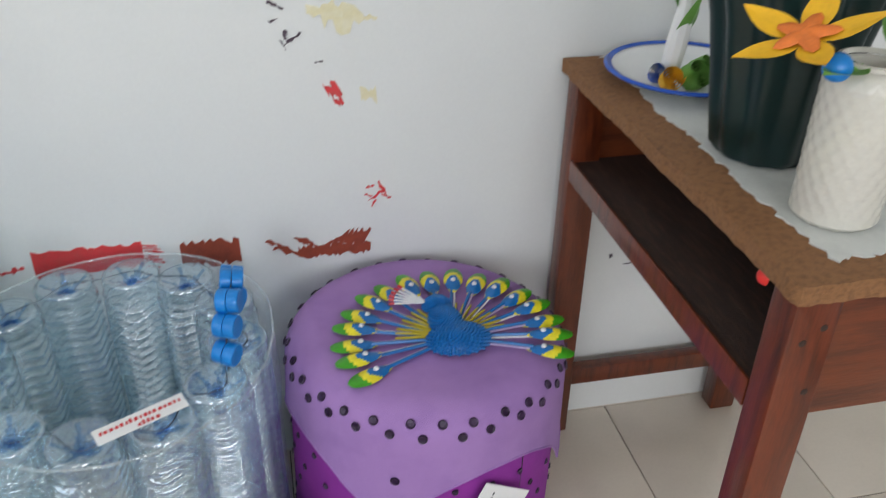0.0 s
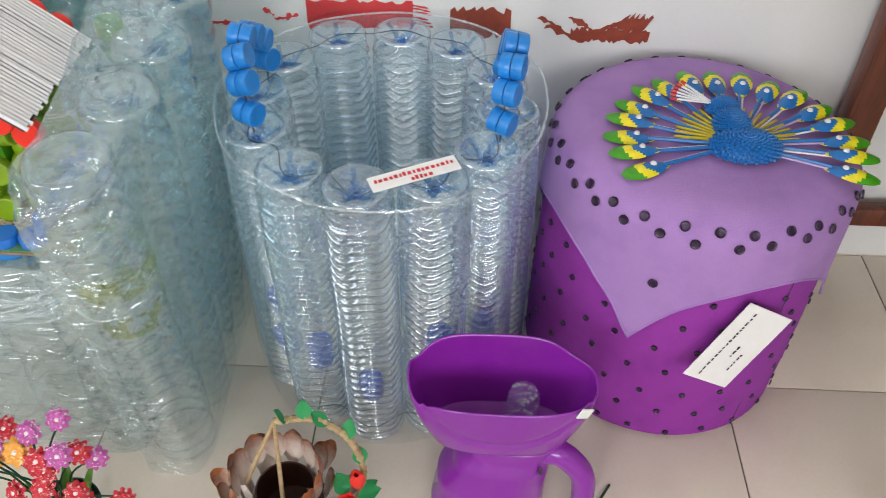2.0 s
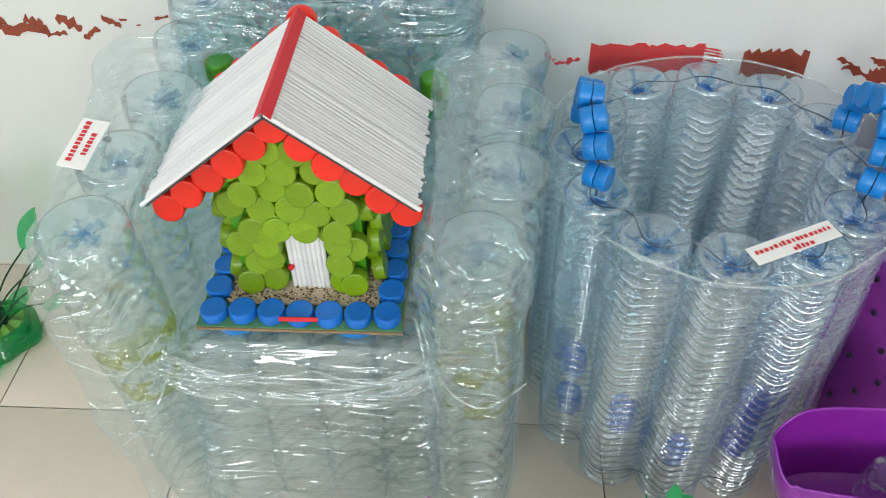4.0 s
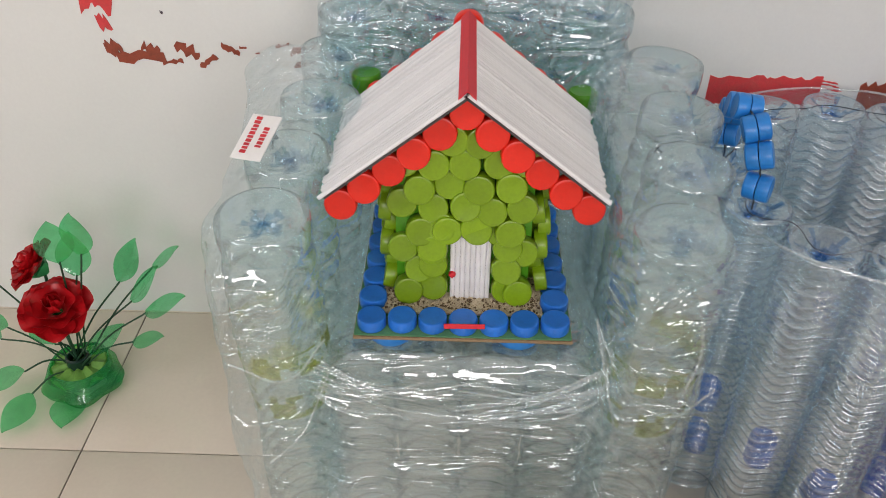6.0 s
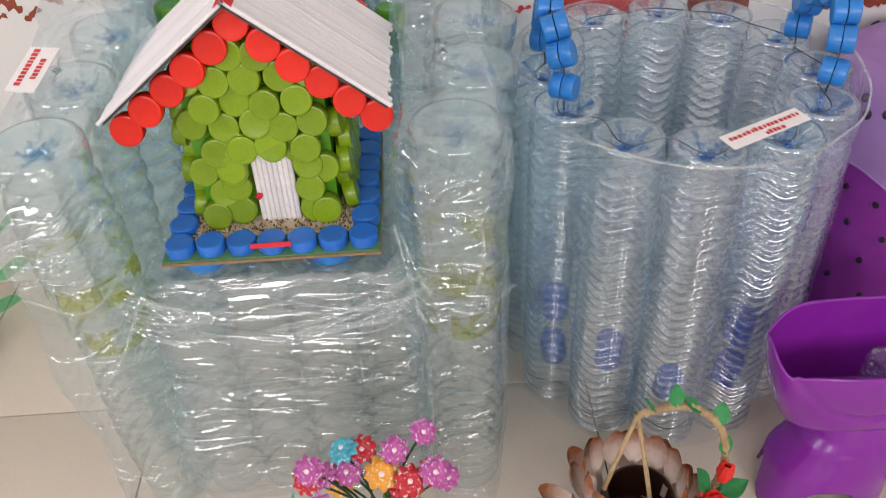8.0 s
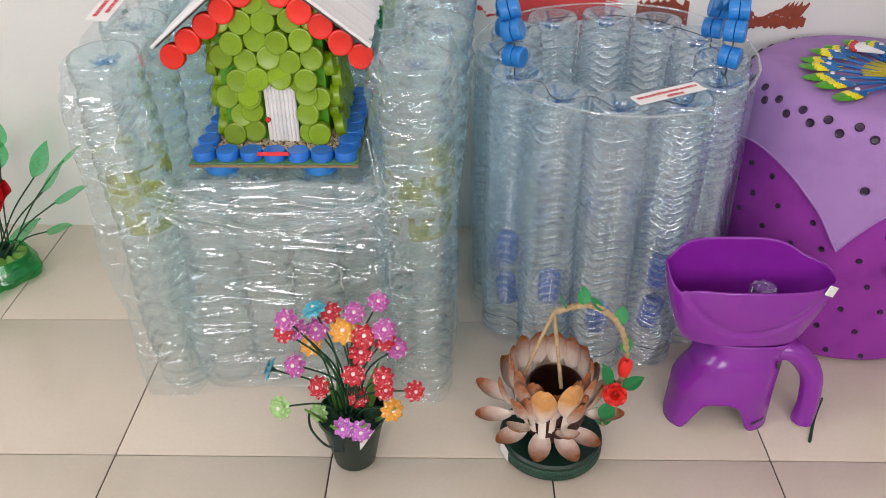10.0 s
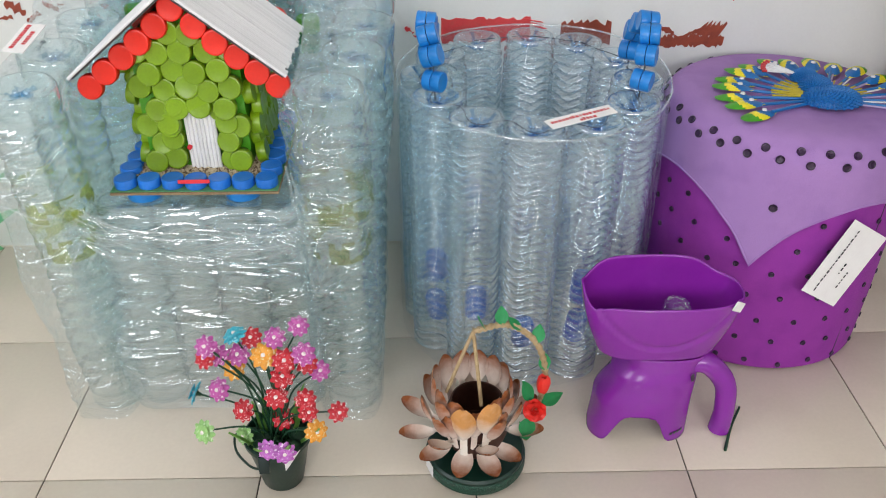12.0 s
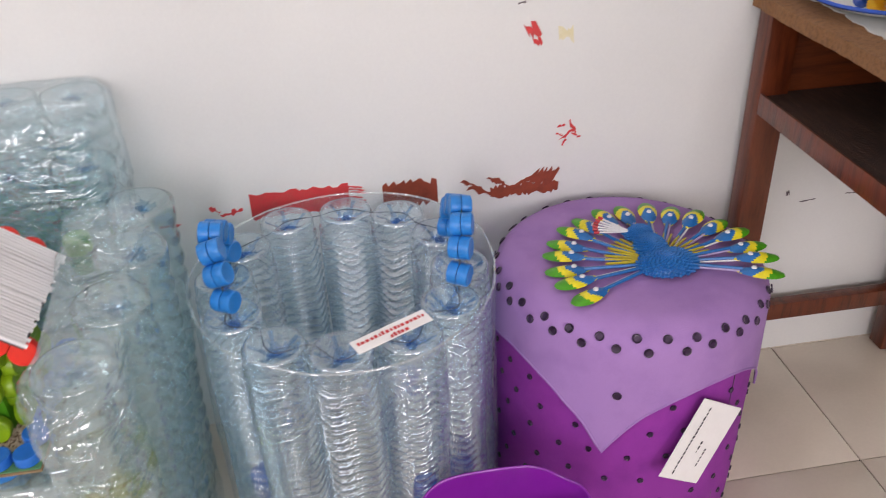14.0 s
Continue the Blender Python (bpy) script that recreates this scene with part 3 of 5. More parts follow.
for i in range(4):
    part("bottle", back_low, None, chair, m=pose(-0.386 + 0.087 * i, 1.318, 0.004, 1.5, 0, 31 * i))
    part("bottle", back_high, None, chair, m=pose(-0.386 + 0.087 * i, 1.404, 0.004, 0, 0, 17 * i))
for x, y, z in ((-0.371, 1.258, 0.516), (-0.125, 1.258, 0.498)):
    part("bottle_cap", inner_cap["green"], None, chair, "green screw cap", m=pose(x, y, z))
    part("bottle_neck", Form().lathe([(0.013, 0.0), (0.0135, 0.012), (0.016, 0.013), (0.016, 0.016), (0.0135, 0.017), (0.0135, 0.03)], 20), M_GREEN_PET, chair, m=pose(x, y, z - 0.030))
wave_y = (lambda p: 0.005 * math.cos((p.y + 0.116) / 0.0775 * 2 * math.pi))
for x, y, sd in ((-0.445, 1.143, 3.0), (-0.073, 1.131, 8.0)):
    part("film_wrap", film_shell(x, 0.0, 0.0490, 0.174, 0.004, ARM_H + 0.005, 6, 0.008, sd, waves=wave_y, rise=0.13), M_WRAP, chair, "creased clear film over the armrest", pose(0, y, 0.006, LEAN, 0, 0))
part("film_wrap", film_shell(-0.256, 1.15, 0.146, 0.166, 0.004, 0.352, 9, 0.016, 14.0, 150, 90, 0.022), M_WRAP_TIGHT, chair, "tightly stretched clear film over the seat")
part("film_wrap", film_shell(-0.2555, 1.358, 0.178, 0.092, 0.34, 0.667, 7, 0.009, 21.0, 100, 44, 0.03), M_WRAP, chair, "creased clear film over the backrest")
# gathered strands of film at the corners of the seat
rs = random.Random(4)
for side, x0 in ((1, -0.118), (-1, -0.392)):
    for k in range(16):
        a = Vector((x0 + side * rs.uniform(0.0, 0.03), 0.975 + rs.uniform(-0.004, 0.004), 0.345 + rs.uniform(-0.02, 0.03)))
        b = Vector((x0 - side * rs.uniform(0.04, 0.16), 0.972 + rs.uniform(-0.004, 0.003), 0.33 + rs.uniform(-0.05, 0.01)))
        part("film_strand", Form().tube(arc([a, (a + b) / 2 + Vector((0, -0.003, -0.012)), b], 6), 0.0011, 5), M_WRAP_TIGHT, chair, "twisted strand of film" if k == 0 else "")
for line in (((-0.125, 0.985, 0.405), (-0.100, 0.940, 0.365), (-0.060, 0.925, 0.350), (-0.018, 0.945, 0.366)), ((-0.062, 0.922, 0.500), (-0.050, 0.917, 0.440), (-0.056, 0.920, 0.385)),
             ((-0.130, 0.980, 0.420), (-0.112, 0.950, 0.340), (-0.090, 0.938, 0.250)), ((-0.388, 0.975, 0.390), (-0.420, 0.935, 0.372), (-0.470, 0.932, 0.395)),
             ((-0.386, 0.975, 0.350), (-0.410, 0.938, 0.300), (-0.450, 0.930, 0.255)), ((-0.115, 0.975, 0.330), (-0.105, 0.948, 0.200), (-0.108, 0.950, 0.080))):
    part("film_strand", Form().tube(arc(line, 8), 0.0012, 5), M_WRAP_TIGHT, chair)
for x, tl in ((-0.472, 8),):
    tag = part("name_tag", Form().box((-0.015, -0.029, 0), (0.015, 0.029, 0.0012)), M_PAPER, chair, "white paper strip with red handwriting", pose(x + 0.018, 1.074, 0.553, 17, 0, -13))
    for k, (bw, by) in enumerate(((0.044, -0.006), (0.026, 0.006))):
        rr = random.Random(k)
        p = -bw / 2
        while p < bw / 2:
            w = rr.uniform(0.002, 0.004)
            part("ink_stroke", Form().box((by - 0.003 * rr.uniform(0.7, 1), p, 0.0), (by + 0.003, p + w, 0.0005)), M_INK_RED, tag, m=pose(0, 0, 0.0014))
            p += w + 0.0016


# ---------------------------------------------------------------- toy house of bottle caps
HX, HZ = -0.262, 0.372
house = thing("toy_house", "toy house of coloured bottle caps with white stick roof", "toy house", (HX, 1.0, HZ))
house.matrix_basis = pose(HX + 0.005, 1.0, HZ) @ Matrix.Diagonal((0.965, 1, 1, 1))
part("board", Form().box((-0.112, 0, -0.004), (0.115, 0.232, -0.0006), 0.0008), M_CARTON, house, "carton base board")
part("board_cover", Form().box((-0.111, 0.001, 0), (0.114, 0.231, 0.002), 0.0006), M_CARD_GREEN, house, "green card cover")
cap_b, cap_g, cap_r = cap_mesh("blue_cap", M_CAP_BLUE), cap_mesh("lime_cap", M_CAP_GREEN, 0.0156, 0.0135), cap_mesh("red_cap", M_CAP_RED, 0.0163, 0.012)
# two wide blue discs below the front of the board
for x in (-0.075, 0.06):
    part("foot", cap_mesh("wide_blue_cap", M_CAP_LIGHT, 0.024, 0.0145), None, house, "blue disc under the board", pose(x, 0.03, -0.019))
rc = random.Random(7)
for i in range(7):
    part("blue_cap", cap_b, None, house, m=pose(-0.0935 + 0.0318 * i, 0.018 + rc.uniform(-0.002, 0.001), 0.0022, 0, 0, rc.uniform(0, 360)))
for j in range(1, 7):
    for sx in (-1, 1):
        part("blue_cap", cap_b, None, house, m=pose(0.002 + sx * 0.0965 + rc.uniform(-0.001, 0.001), 0.018 + 0.0322 * j, 0.0022, 0, 0, rc.uniform(0, 360)))
for i in range(1, 6):
    part("blue_cap", cap_b, None, house, m=pose(-0.0935 + 0.0318 * i, 0.212, 0.0022, 0, 0, rc.uniform(0, 360)))
part("red_strip", Form().box((-0.022, -0.0005, 0), (0.020, 0.0008, 0.005)), M_CARD_RED, house, "narrow red paper strip", pose(0.004, 0.0015, 0.0125, -12, 0, 1))
part("gravel_bed", Form().box((-0.083, 0.032, 0.002), (0.086, 0.198, 0.006), 0.002), M_GRIT, house, "bed of beige grit")
grit = Form()
for k in range(1300):
    x, y = rc.uniform(-0.08, 0.083), rc.uniform(0.034, 0.196)
    if k > 380:
        x, y = (rc.uniform(-0.08, 0.083), rc.uniform(0.034, 0.056)) if k % 2 else (rc.choice((-1, 1)) * rc.uniform(0.068, 0.083), rc.uniform(0.034, 0.19))
    s = rc.uniform(0.0012, 0.0026)
    q = pose(x, y, 0.0062 + s * 0.3, rc.uniform(0, 360), rc.uniform(0, 360), 0)
    grit.add([(s, 0, 0), (-s, 0, 0), (0, s * 0.7, 0), (0, -s * 0.7, 0), (0, 0, s * 0.6), (0, 0, -s * 0.6)],
             [(0, 2, 4), (2, 1, 4), (1, 3, 4), (3, 0, 4), (2, 0, 5), (1, 2, 5), (3, 1, 5), (0, 3, 5)], q, 1 if k % 5 < 2 else 0)
tagged(part("grit", grit, [M_GRIT, M_GRIT_DARK], house, "loose beige grit"), kind="stuff")
# walls: card core, overlapping caps; the core's darker green paints shade between them
WX, WY0, WY1, EAVE, RIDGE = 0.070, 0.066, 0.176, 0.148, 0.250
core = Form()
gable = [(-WX, 0.005), (WX, 0.005), (WX, EAVE + 0.035), (0, RIDGE - 0.012), (-WX, EAVE + 0.035)]
core.slab(gable, WY1 - WY0, Matrix.Translation((0, WY1, 0)) @ Matrix.Rotation(radians(90), 4, "X"))
part("wall_core", core, M_CAP_DKGREEN, house, "dark green core painting the shade between caps")


def roof_z(x):
    return RIDGE - abs(x) * 0.77


def cap_wall(spots, normal, place):
    for k, (a, z) in enumerate(spots):
        d = Vector(normal) + Vector((rc.uniform(-0.10, 0.10), rc.uniform(-0.05, 0.05), rc.uniform(0.02, 0.20)))
        part("lime_cap", cap_g, None, house, m=facing(place(a, z, rc.uniform(-0.002, 0.008)), d, rc.uniform(0, 6)))


spots = []
row, z = 0, 0.019
while z < 0.225:
    n = 7
    for i in range(-n, n + 1):
        x = (i + 0.5 * (row % 2)) * 0.0300 + rc.uniform(-0.003, 0.003)
        if abs(x) < WX + 0.003 and z < roof_z(x) - 0.030 and not (abs(x - 0.008) < 0.036 and z < 0.088):
            spots.append((x, z + rc.uniform(-0.003, 0.003)))
    z += 0.0252
    row += 1
for zz in (0.02, 0.047, 0.072):
    spots += [(-0.031, zz + 0.002), (0.046, zz)]
spots += [(-0.022, 0.097), (0.012, 0.099), (0.038, 0.090)]
cap_wall(spots, (0, -1, 0.05), lambda a, z, o: (a, WY0 - 0.0005 - o, z))
side_spots = [(WY0 + 0.012 + 0.0225 * i + (0.011 if j % 2 else 0), 0.02 + 0.0215 * j) for j in range(7) for i in range(5)]
cap_wall(side_spots, (1, 0, 0.02), lambda a, z, o: (WX + 0.0005 + o, a, z))
cap_wall(side_spots, (-1, 0, 0.02), lambda a, z, o: (-WX - 0.0005 - o, a, z))
# door backing is coloured dark for the shade between its sticks
door = part("door", Form().box((-0.0215, 0, 0), (0.0215, 0.002, 0.078)), M_GAP_SHADE, house, "white stick door", pose(0.008, WY0 - 0.0062, 0.006))
for k in range(8):
    part("stick", Form().tube([(0, 0, 0), (0, 0, 0.0795 + 0.002 * math.sin(k * 2.2))], 0.00265, 8), M_STICK, door, m=pose(-0.0188 + 0.00535 * k, -0.0012, 0))
part("knob", Form().box((-0.003, -0.003, -0.003), (0.003, 0.003, 0.003), 0.001), M_CARD_RED, door, "small red knob", pose(-0.019, -0.004, 0.032, 0, 45, 0))
# gable caps, front and back
for y, dy in ((0.050, -1), (0.2078, 1)):
    part("red_cap", cap_r, None, house, m=facing((0.0, y, RIDGE - 0.022 + (0.011 if dy > 0 else 0)), (0, dy, 0.12)))
    for k in range(1, 6 if dy < 0 else 5):
        for sx in (-1, 1):
            x = sx * 0.0243 * k
            part("red_cap", cap_r, None, house, m=facing((x, y - dy * (0.003 if k % 2 else 0), RIDGE - 0.026 - abs(x) * 0.79 + (0.011 if dy > 0 else 0) + rc.uniform(-0.001, 0.001)), (0.03 * sx, dy, 0.10)))
# roof: sticks, ridge to eave, on a card sheet coloured as their gaps' shade
stick = Form().tube([(0, 0, 0), (0, 0, 1)], 1, 7).mesh("stick", M_STICK, 70)
SL = math.hypot(0.135, 0.135 * 0.77)
ang = math.atan2(0.77, 1.0)
for sx in (-1, 1):
    slope = part("roof_slope", Form().box((-SL, 0.024, -0.0035), (-0.002, 0.204, -0.0012)), M_GAP_SHADE, house, "roof slope of white paper sticks",
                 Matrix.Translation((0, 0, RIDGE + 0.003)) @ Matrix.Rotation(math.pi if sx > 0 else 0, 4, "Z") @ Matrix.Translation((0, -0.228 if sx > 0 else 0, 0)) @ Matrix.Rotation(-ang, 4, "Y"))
    n = 33
    for k in range(n):
        y = 0.0225 + 0.183 * (k + 0.5) / n + rc.uniform(-0.0006, 0.0006)
        r = 0.00188 + 0.0006 * rc.random()
        part("stick", stick, None, slope, m=pose(-0.0005 - 0.003 * rc.random(), y, 0.0006 + rc.uniform(-0.0004, 0.0005), 0, -90, 0) @ Matrix.Diagonal((r, r, SL + rc.uniform(-0.004, 0.002), 1)))
part("ridge_strip", Form().slab([(-0.008, -0.0075), (0, 0), (0.008, -0.0075), (0.008, -0.0063), (0, 0.0014), (-0.008, -0.0063)], 0.184,
                                Matrix.Translation((0, 0.205, RIDGE + 0.0078)) @ Matrix.Rotation(radians(90), 4, "X")), M_CARD_RED, house, "red card ridge strip")


# ---------------------------------------------------------------- bin made of nested bottles
BX, BY, BR, BH, TURN = 0.207, 1.225, 0.159, 0.438, -94
bin_ = thing("bottle_bin", "round bin of nested clear bottles with blue cap handles", "bin", (BX, BY, 0))
bin_column = bottle_mesh("bottle_column", BH, 0.0395, 0.0142, 0.0030, [M_PET_BLUE, M_PET_MARK, M_PET_LIP], 0.0050, 30, 0.3, 0.015)
rb = random.Random(3)
for k in range(12):
    a = radians(TURN + 30 * k)
    col = part("bottle", bin_column, None, bin_, m=pose(BR * math.cos(a), BR * math.sin(a), 0.003, rb.uniform(-0.6, 0.6), rb.uniform(-0.6, 0.6), rb.uniform(0, 360)) @ Matrix.Diagonal((1, 1, 1 + 0.018 * math.sin(a), 1)))
    for z in ((0.062,), (0.050, 0.128), (0.095,))[k % 3]:
        part("bottle_cap", inner_cap["blue"], None, col, "blue screw cap inside", pose(rb.uniform(-0.006, 0.006), rb.uniform(-0.006, 0.006), z, rb.uniform(-12, 12), rb.uniform(-12, 12), 0))


def sheet(u, v):
    a = 2 * math.pi * u
    p = Vector((math.cos(a), math.sin(a), v * 3))
    r = BR + 0.0430 + 0.004 * noise.noise(p * 2.5) + 0.0016 * noise.noise(Vector((p.x * 7, p.y * 7, v * 2))) + 0.004 * (1 - v)
    return (r * math.cos(a), r * math.sin(a), 0.003 + (BH + 0.002 + 0.010 * math.sin(a) + 0.004 * math.sin(a * 2 + 1)) * v)


part("clear_sheet", Form().grid(sheet, 90, 24, True), M_SHEET, bin_, "clear plastic sheet round the outside")
rim = [sheet(i / 90, 1.0) for i in range(91)]
part("sheet_edge", Form().tube(rim, 0.0015, 6, close=False), M_WRAP_TIGHT, bin_, "folded edge of the clear sheet")
for z, rr in ((BH - 0.006, BR), (0.035, BR + 0.03)):
    pts = [((rr + 0.010 * math.cos(12 * (t - radians(TURN)))) * math.cos(t), (rr + 0.010 * math.cos(12 * (t - radians(TURN)))) * math.sin(t),
            z + (0.008 * math.sin(t) + 0.004 if z > 0.2 else 0) - 0.003 * math.cos(12 * (t - radians(TURN)))) for t in (2 * math.pi * i / 144 for i in range(145))]
    part("wire", Form().tube(pts, 0.0007, 5, close=False), M_WIRE, bin_, "thin binding wire")
cap_s = cap_mesh("sky_blue_cap", M_CAP_LIGHT, 0.0148, 0.0135)
for a0, a1, lean in ((203, 162, -0.010), (-24, 17, 0.010)):
    a0, a1 = radians(a0), radians(a1)
    foot0, foot1 = Vector((BR * math.cos(a0), BR * math.sin(a0), BH - 0.01)), Vector((BR * math.cos(a1), BR * math.sin(a1), BH - 0.01))
    mid = (foot0 + foot1) / 2
    line = arc([foot0, foot0 + Vector((lean * 0.3, 0, 0.052)), mid + Vector((lean, (foot0 - foot1).y * 0.14, 0.098)), foot1 + Vector((lean * 0.3, 0, 0.060)), foot1], 14)
    handle = part("handle", Form().tube(line, 0.0012, 6), M_WIRE, bin_, "handle of threaded blue bottle caps")
    lens, tot = [0.0], 0.0
    for p, q in zip(line, line[1:]):
        tot += (q - p).length
        lens.append(tot)
    n = 7
    for k in range(n):
        s = tot * (0.13 + 0.76 * k / (n - 1))
        i = max(j for j in range(len(lens)) if lens[j] <= s)
        i = min(i, len(line) - 2)
        d = unit(line[i + 1] - line[i])
        lay = Vector((0.85, -0.5 + 0.12 * (k % 3), 0.05))
        axis = unit(lay - d * lay.dot(d))
        for sgn in (-1, 1):
            part("blue_cap", cap_s, None, handle, m=facing(line[i] + axis * sgn * 0.0006, axis * sgn, k))
tag = part("name_tag", Form().box((-0.052, -0.012, 0), (0.052, 0.012, 0.001)), M_PAPER, bin_, "white paper strip with red handwriting",
           pose(0.257 - BX, 1.084 - BY, 0.4355, 4, -2, 25))
rr = random.Random(9)
for y, x0, x1 in ((0.003, -0.046, 0.046), (-0.007, -0.006, 0.018)):
    p = x0
    while p < x1:
        w = rr.uniform(0.002, 0.0045)
        part("ink_stroke", Form().box((p, y - 0.003, 0), (p + w, y + 0.003 * rr.uniform(0.4, 1.1), 0.0005)), M_INK_RED, tag, m=pose(0, 0, 0.0012))
        p += w + rr.uniform(0.0014, 0.003)


# ---------------------------------------------------------------- round stool in purple felt
SX, SY, SR, SH = 0.607, 1.243, 0.192, 0.402
stool = thing("stool", "round stool covered in magenta felt with a lilac cloth", "stool", (SX, SY, 0))
stool.matrix_basis = pose(SX, SY, 0.001, 0, 1.3, 0)
part("body", Form().lathe([(0.001, 0.002), (SR - 0.006, 0.002), (SR, 0.008), (SR + 0.0015, 0.1), (SR, 0.3), (SR, SH - 0.040)] + [(SR - 0.044 + 0.044 * math.sin(q), SH - 0.002 - 0.036 * (1 - math.cos(q))) for q in (1.3, 1.05, 0.8, 0.55, 0.3, 0.0)] + [(0.001, SH - 0.001)], 96), M_FELT, stool, "magenta felt cover")
part("seam", Form().tube([(0, 0, 0.006), (0.001, 0.0005, 0.12), (-0.001, 0, 0.24), (0, 0, 0.33)], 0.0011, 6), M_BUTTON, stool, "dark stitched seam", pose(SR * math.cos(radians(-59)), SR * math.sin(radians(-59)), 0))


def hem(a):
    """How far the square cloth hangs down at an angle."""
    b = (a - radians(-115.5) + math.pi / 4) % (math.pi / 2) - math.pi / 4
    return 0.268 / math.cos(math.pi / 4 - abs(b)) - SR


def cloth(u, v):
    a = 2 * math.pi * u
    flat = SR - 0.044
    drop = hem(a)
    s = v * (SR + drop)
    wob = noise.noise(Vector((math.cos(a) * 2.2, math.sin(a) * 2.2, v * 2)))
    if s < flat:
        r, z = s, SH + 0.0022 + 0.0012 * wob
    elif s < flat + 0.064:
        q = (s - flat) / 0.064 * math.pi / 2
        r, z = flat + 0.0476 * math.sin(q), SH + 0.0022 - 0.0375 * (1 - math.cos(q))
    else:
        d = s - flat - 0.064
        fold = noise.noise(Vector((math.cos(a) * 5.5, math.sin(a) * 5.5, 3.0)))
        r, z = SR + 0.0040 + 0.006 * d / 0.18 * (1.1 + wob + fold), SH - 0.0353 - d
    return (r * math.cos(a), r * math.sin(a), z)


part("cloth", Form().grid(cloth, 128, 44, True), M_LILAC, stool, "square lilac cloth with pointed corners", smooth=80)
part("cloth_hem", Form().tube([Vector(cloth(i / 128, 1.0)) for i in range(129)], 0.0016, 6, close=False), M_LILAC, stool, "rolled hem of the cloth")


def button_mesh(r):
    return Form().lathe([(0.0001, 0.0002), (r, 0.0002), (r, 0.0016), (r * 0.86, 0.0024), (r * 0.7, 0.0016), (r * 0.3, 0.0016), (0.0001, 0.0019)], 14).mesh("button", M_BUTTON, 50)


big_b, small_b = button_mesh(0.0062), button_mesh(0.0045)


def stick_on(angle, z, mesh, lift):
    a = radians(angle)
    d = Vector((math.cos(a), math.sin(a), 0))
    part("button", mesh, None, stool, m=facing(d * (SR + lift) + Vector((0, 0, z)), d))


def stick_on_edge(angle, q, mesh):
    """A button on the rounded top edge of the cloth; q runs from the top to the side."""
    a = radians(angle)
    d = Vector((math.cos(a), math.sin(a), 0))
    part("button", mesh, None, stool, m=facing(d * (SR - 0.044 + 0.0482 * math.sin(q)) + Vector((0, 0, SH + 0.0028 - 0.0380 * (1 - math.cos(q)))), d * math.sin(q) * 0.037 + Vector((0, 0, math.cos(q) * 0.048))))


ru = random.Random(12)
for k in range(58):
    a = -176 + k * 6.2
    stick_on_edge(a + ru.uniform(-1, 1), (1.02 if k % 2 else 1.36) + ru.uniform(-0.06, 0.06), big_b)
stick_on(-112, 0.301, big_b, 0.006)
for j in range(8):
    for k in range(24):
        a = -180 + 15 * k + (7.5 if j % 2 else 0) + ru.uniform(-1.5, 1.5)
        z = 0.018 + 0.043 * j + ru.uniform(-0.004, 0.004)
        if z < SH - hem(radians(a)) - 0.014:
            stick_on(a, z, small_b, 0.0008)
# card with handwriting
ca = radians(-78.5)
cd = Vector((math.cos(ca), math.sin(ca), 0))
card = part("card", Form().box((-0.038, -0.062, 0), (0.038, 0.062, 0.0012)), M_PAPER, stool, "white card with black handwriting, tied on",
            facing(cd * (SR + 0.016) + Vector((0, 0, 0.221)), cd + Vector((0.1, 0, 0.12))) @ Matrix.Rotation(radians(0), 4, "Z"))
card.matrix_basis = Matrix.Translation(cd * (SR + 0.018) + Vector((0, 0, 0.221))) @ Matrix(((-cd.y, 0, cd.x), (cd.x, 0, cd.y), (0, 1, 0))).to_4x4() @ Matrix.Rotation(radians(-31), 4, "Z") @ Matrix.Rotation(radians(-6), 4, "X")
for x, y0, y1 in ((-0.018, -0.054, 0.052), (0.002, -0.016, 0.004), (0.016, -0.036, -0.006)):
    p = y0
    while p < y1:
        w = ru.uniform(0.002, 0.006)
        part("ink_stroke", Form().box((x - 0.0016 * ru.uniform(0.4, 1), p, 0), (x + 0.0016 * ru.uniform(0.4, 1), p + w, 0.0004)), M_INK, card, m=pose(0, 0, 0.0015))
        p += w + ru.uniform(0.0015, 0.003)

# fan-tailed bird ornament of painted spoons, one mesh
BIRD_MATS = [M_PK[k] for k in ("painted_green", "painted_yellow", "painted_blue", "painted_white", "painted_lilac", "painted_gold", "painted_red")]


def spoon_bowl(f, m, w=0.0155, ln=0.040):
    """A shallow oval bowl lying along +y: blue heart, yellow crescent, green pointed tip."""
    def at(u, v):
        y = ln * v
        half = w * math.sin(math.pi * min(1, (v * 0.93 + 0.05))) ** 0.55 * (0.60 + 0.40 * v)
        x = half * (2 * u - 1)
        return (x, y, 0.007 * (1 - (2 * u - 1) ** 2) * math.sin(math.pi * v) + 0.0005)

    def band(u, v):
        x, y, _ = at(u + 0.04, v + 0.03)
        q = math.hypot(x / (w * 0.62), (y - 0.30 * ln) / (0.25 * ln))
        return 2 if q < 1 else 1 if math.hypot(x / (w * 1.05), (y - 0.36 * ln) / (0.36 * ln)) < 1 else 0
    f.grid(at, 12, 18, False, m, slot_of=band)


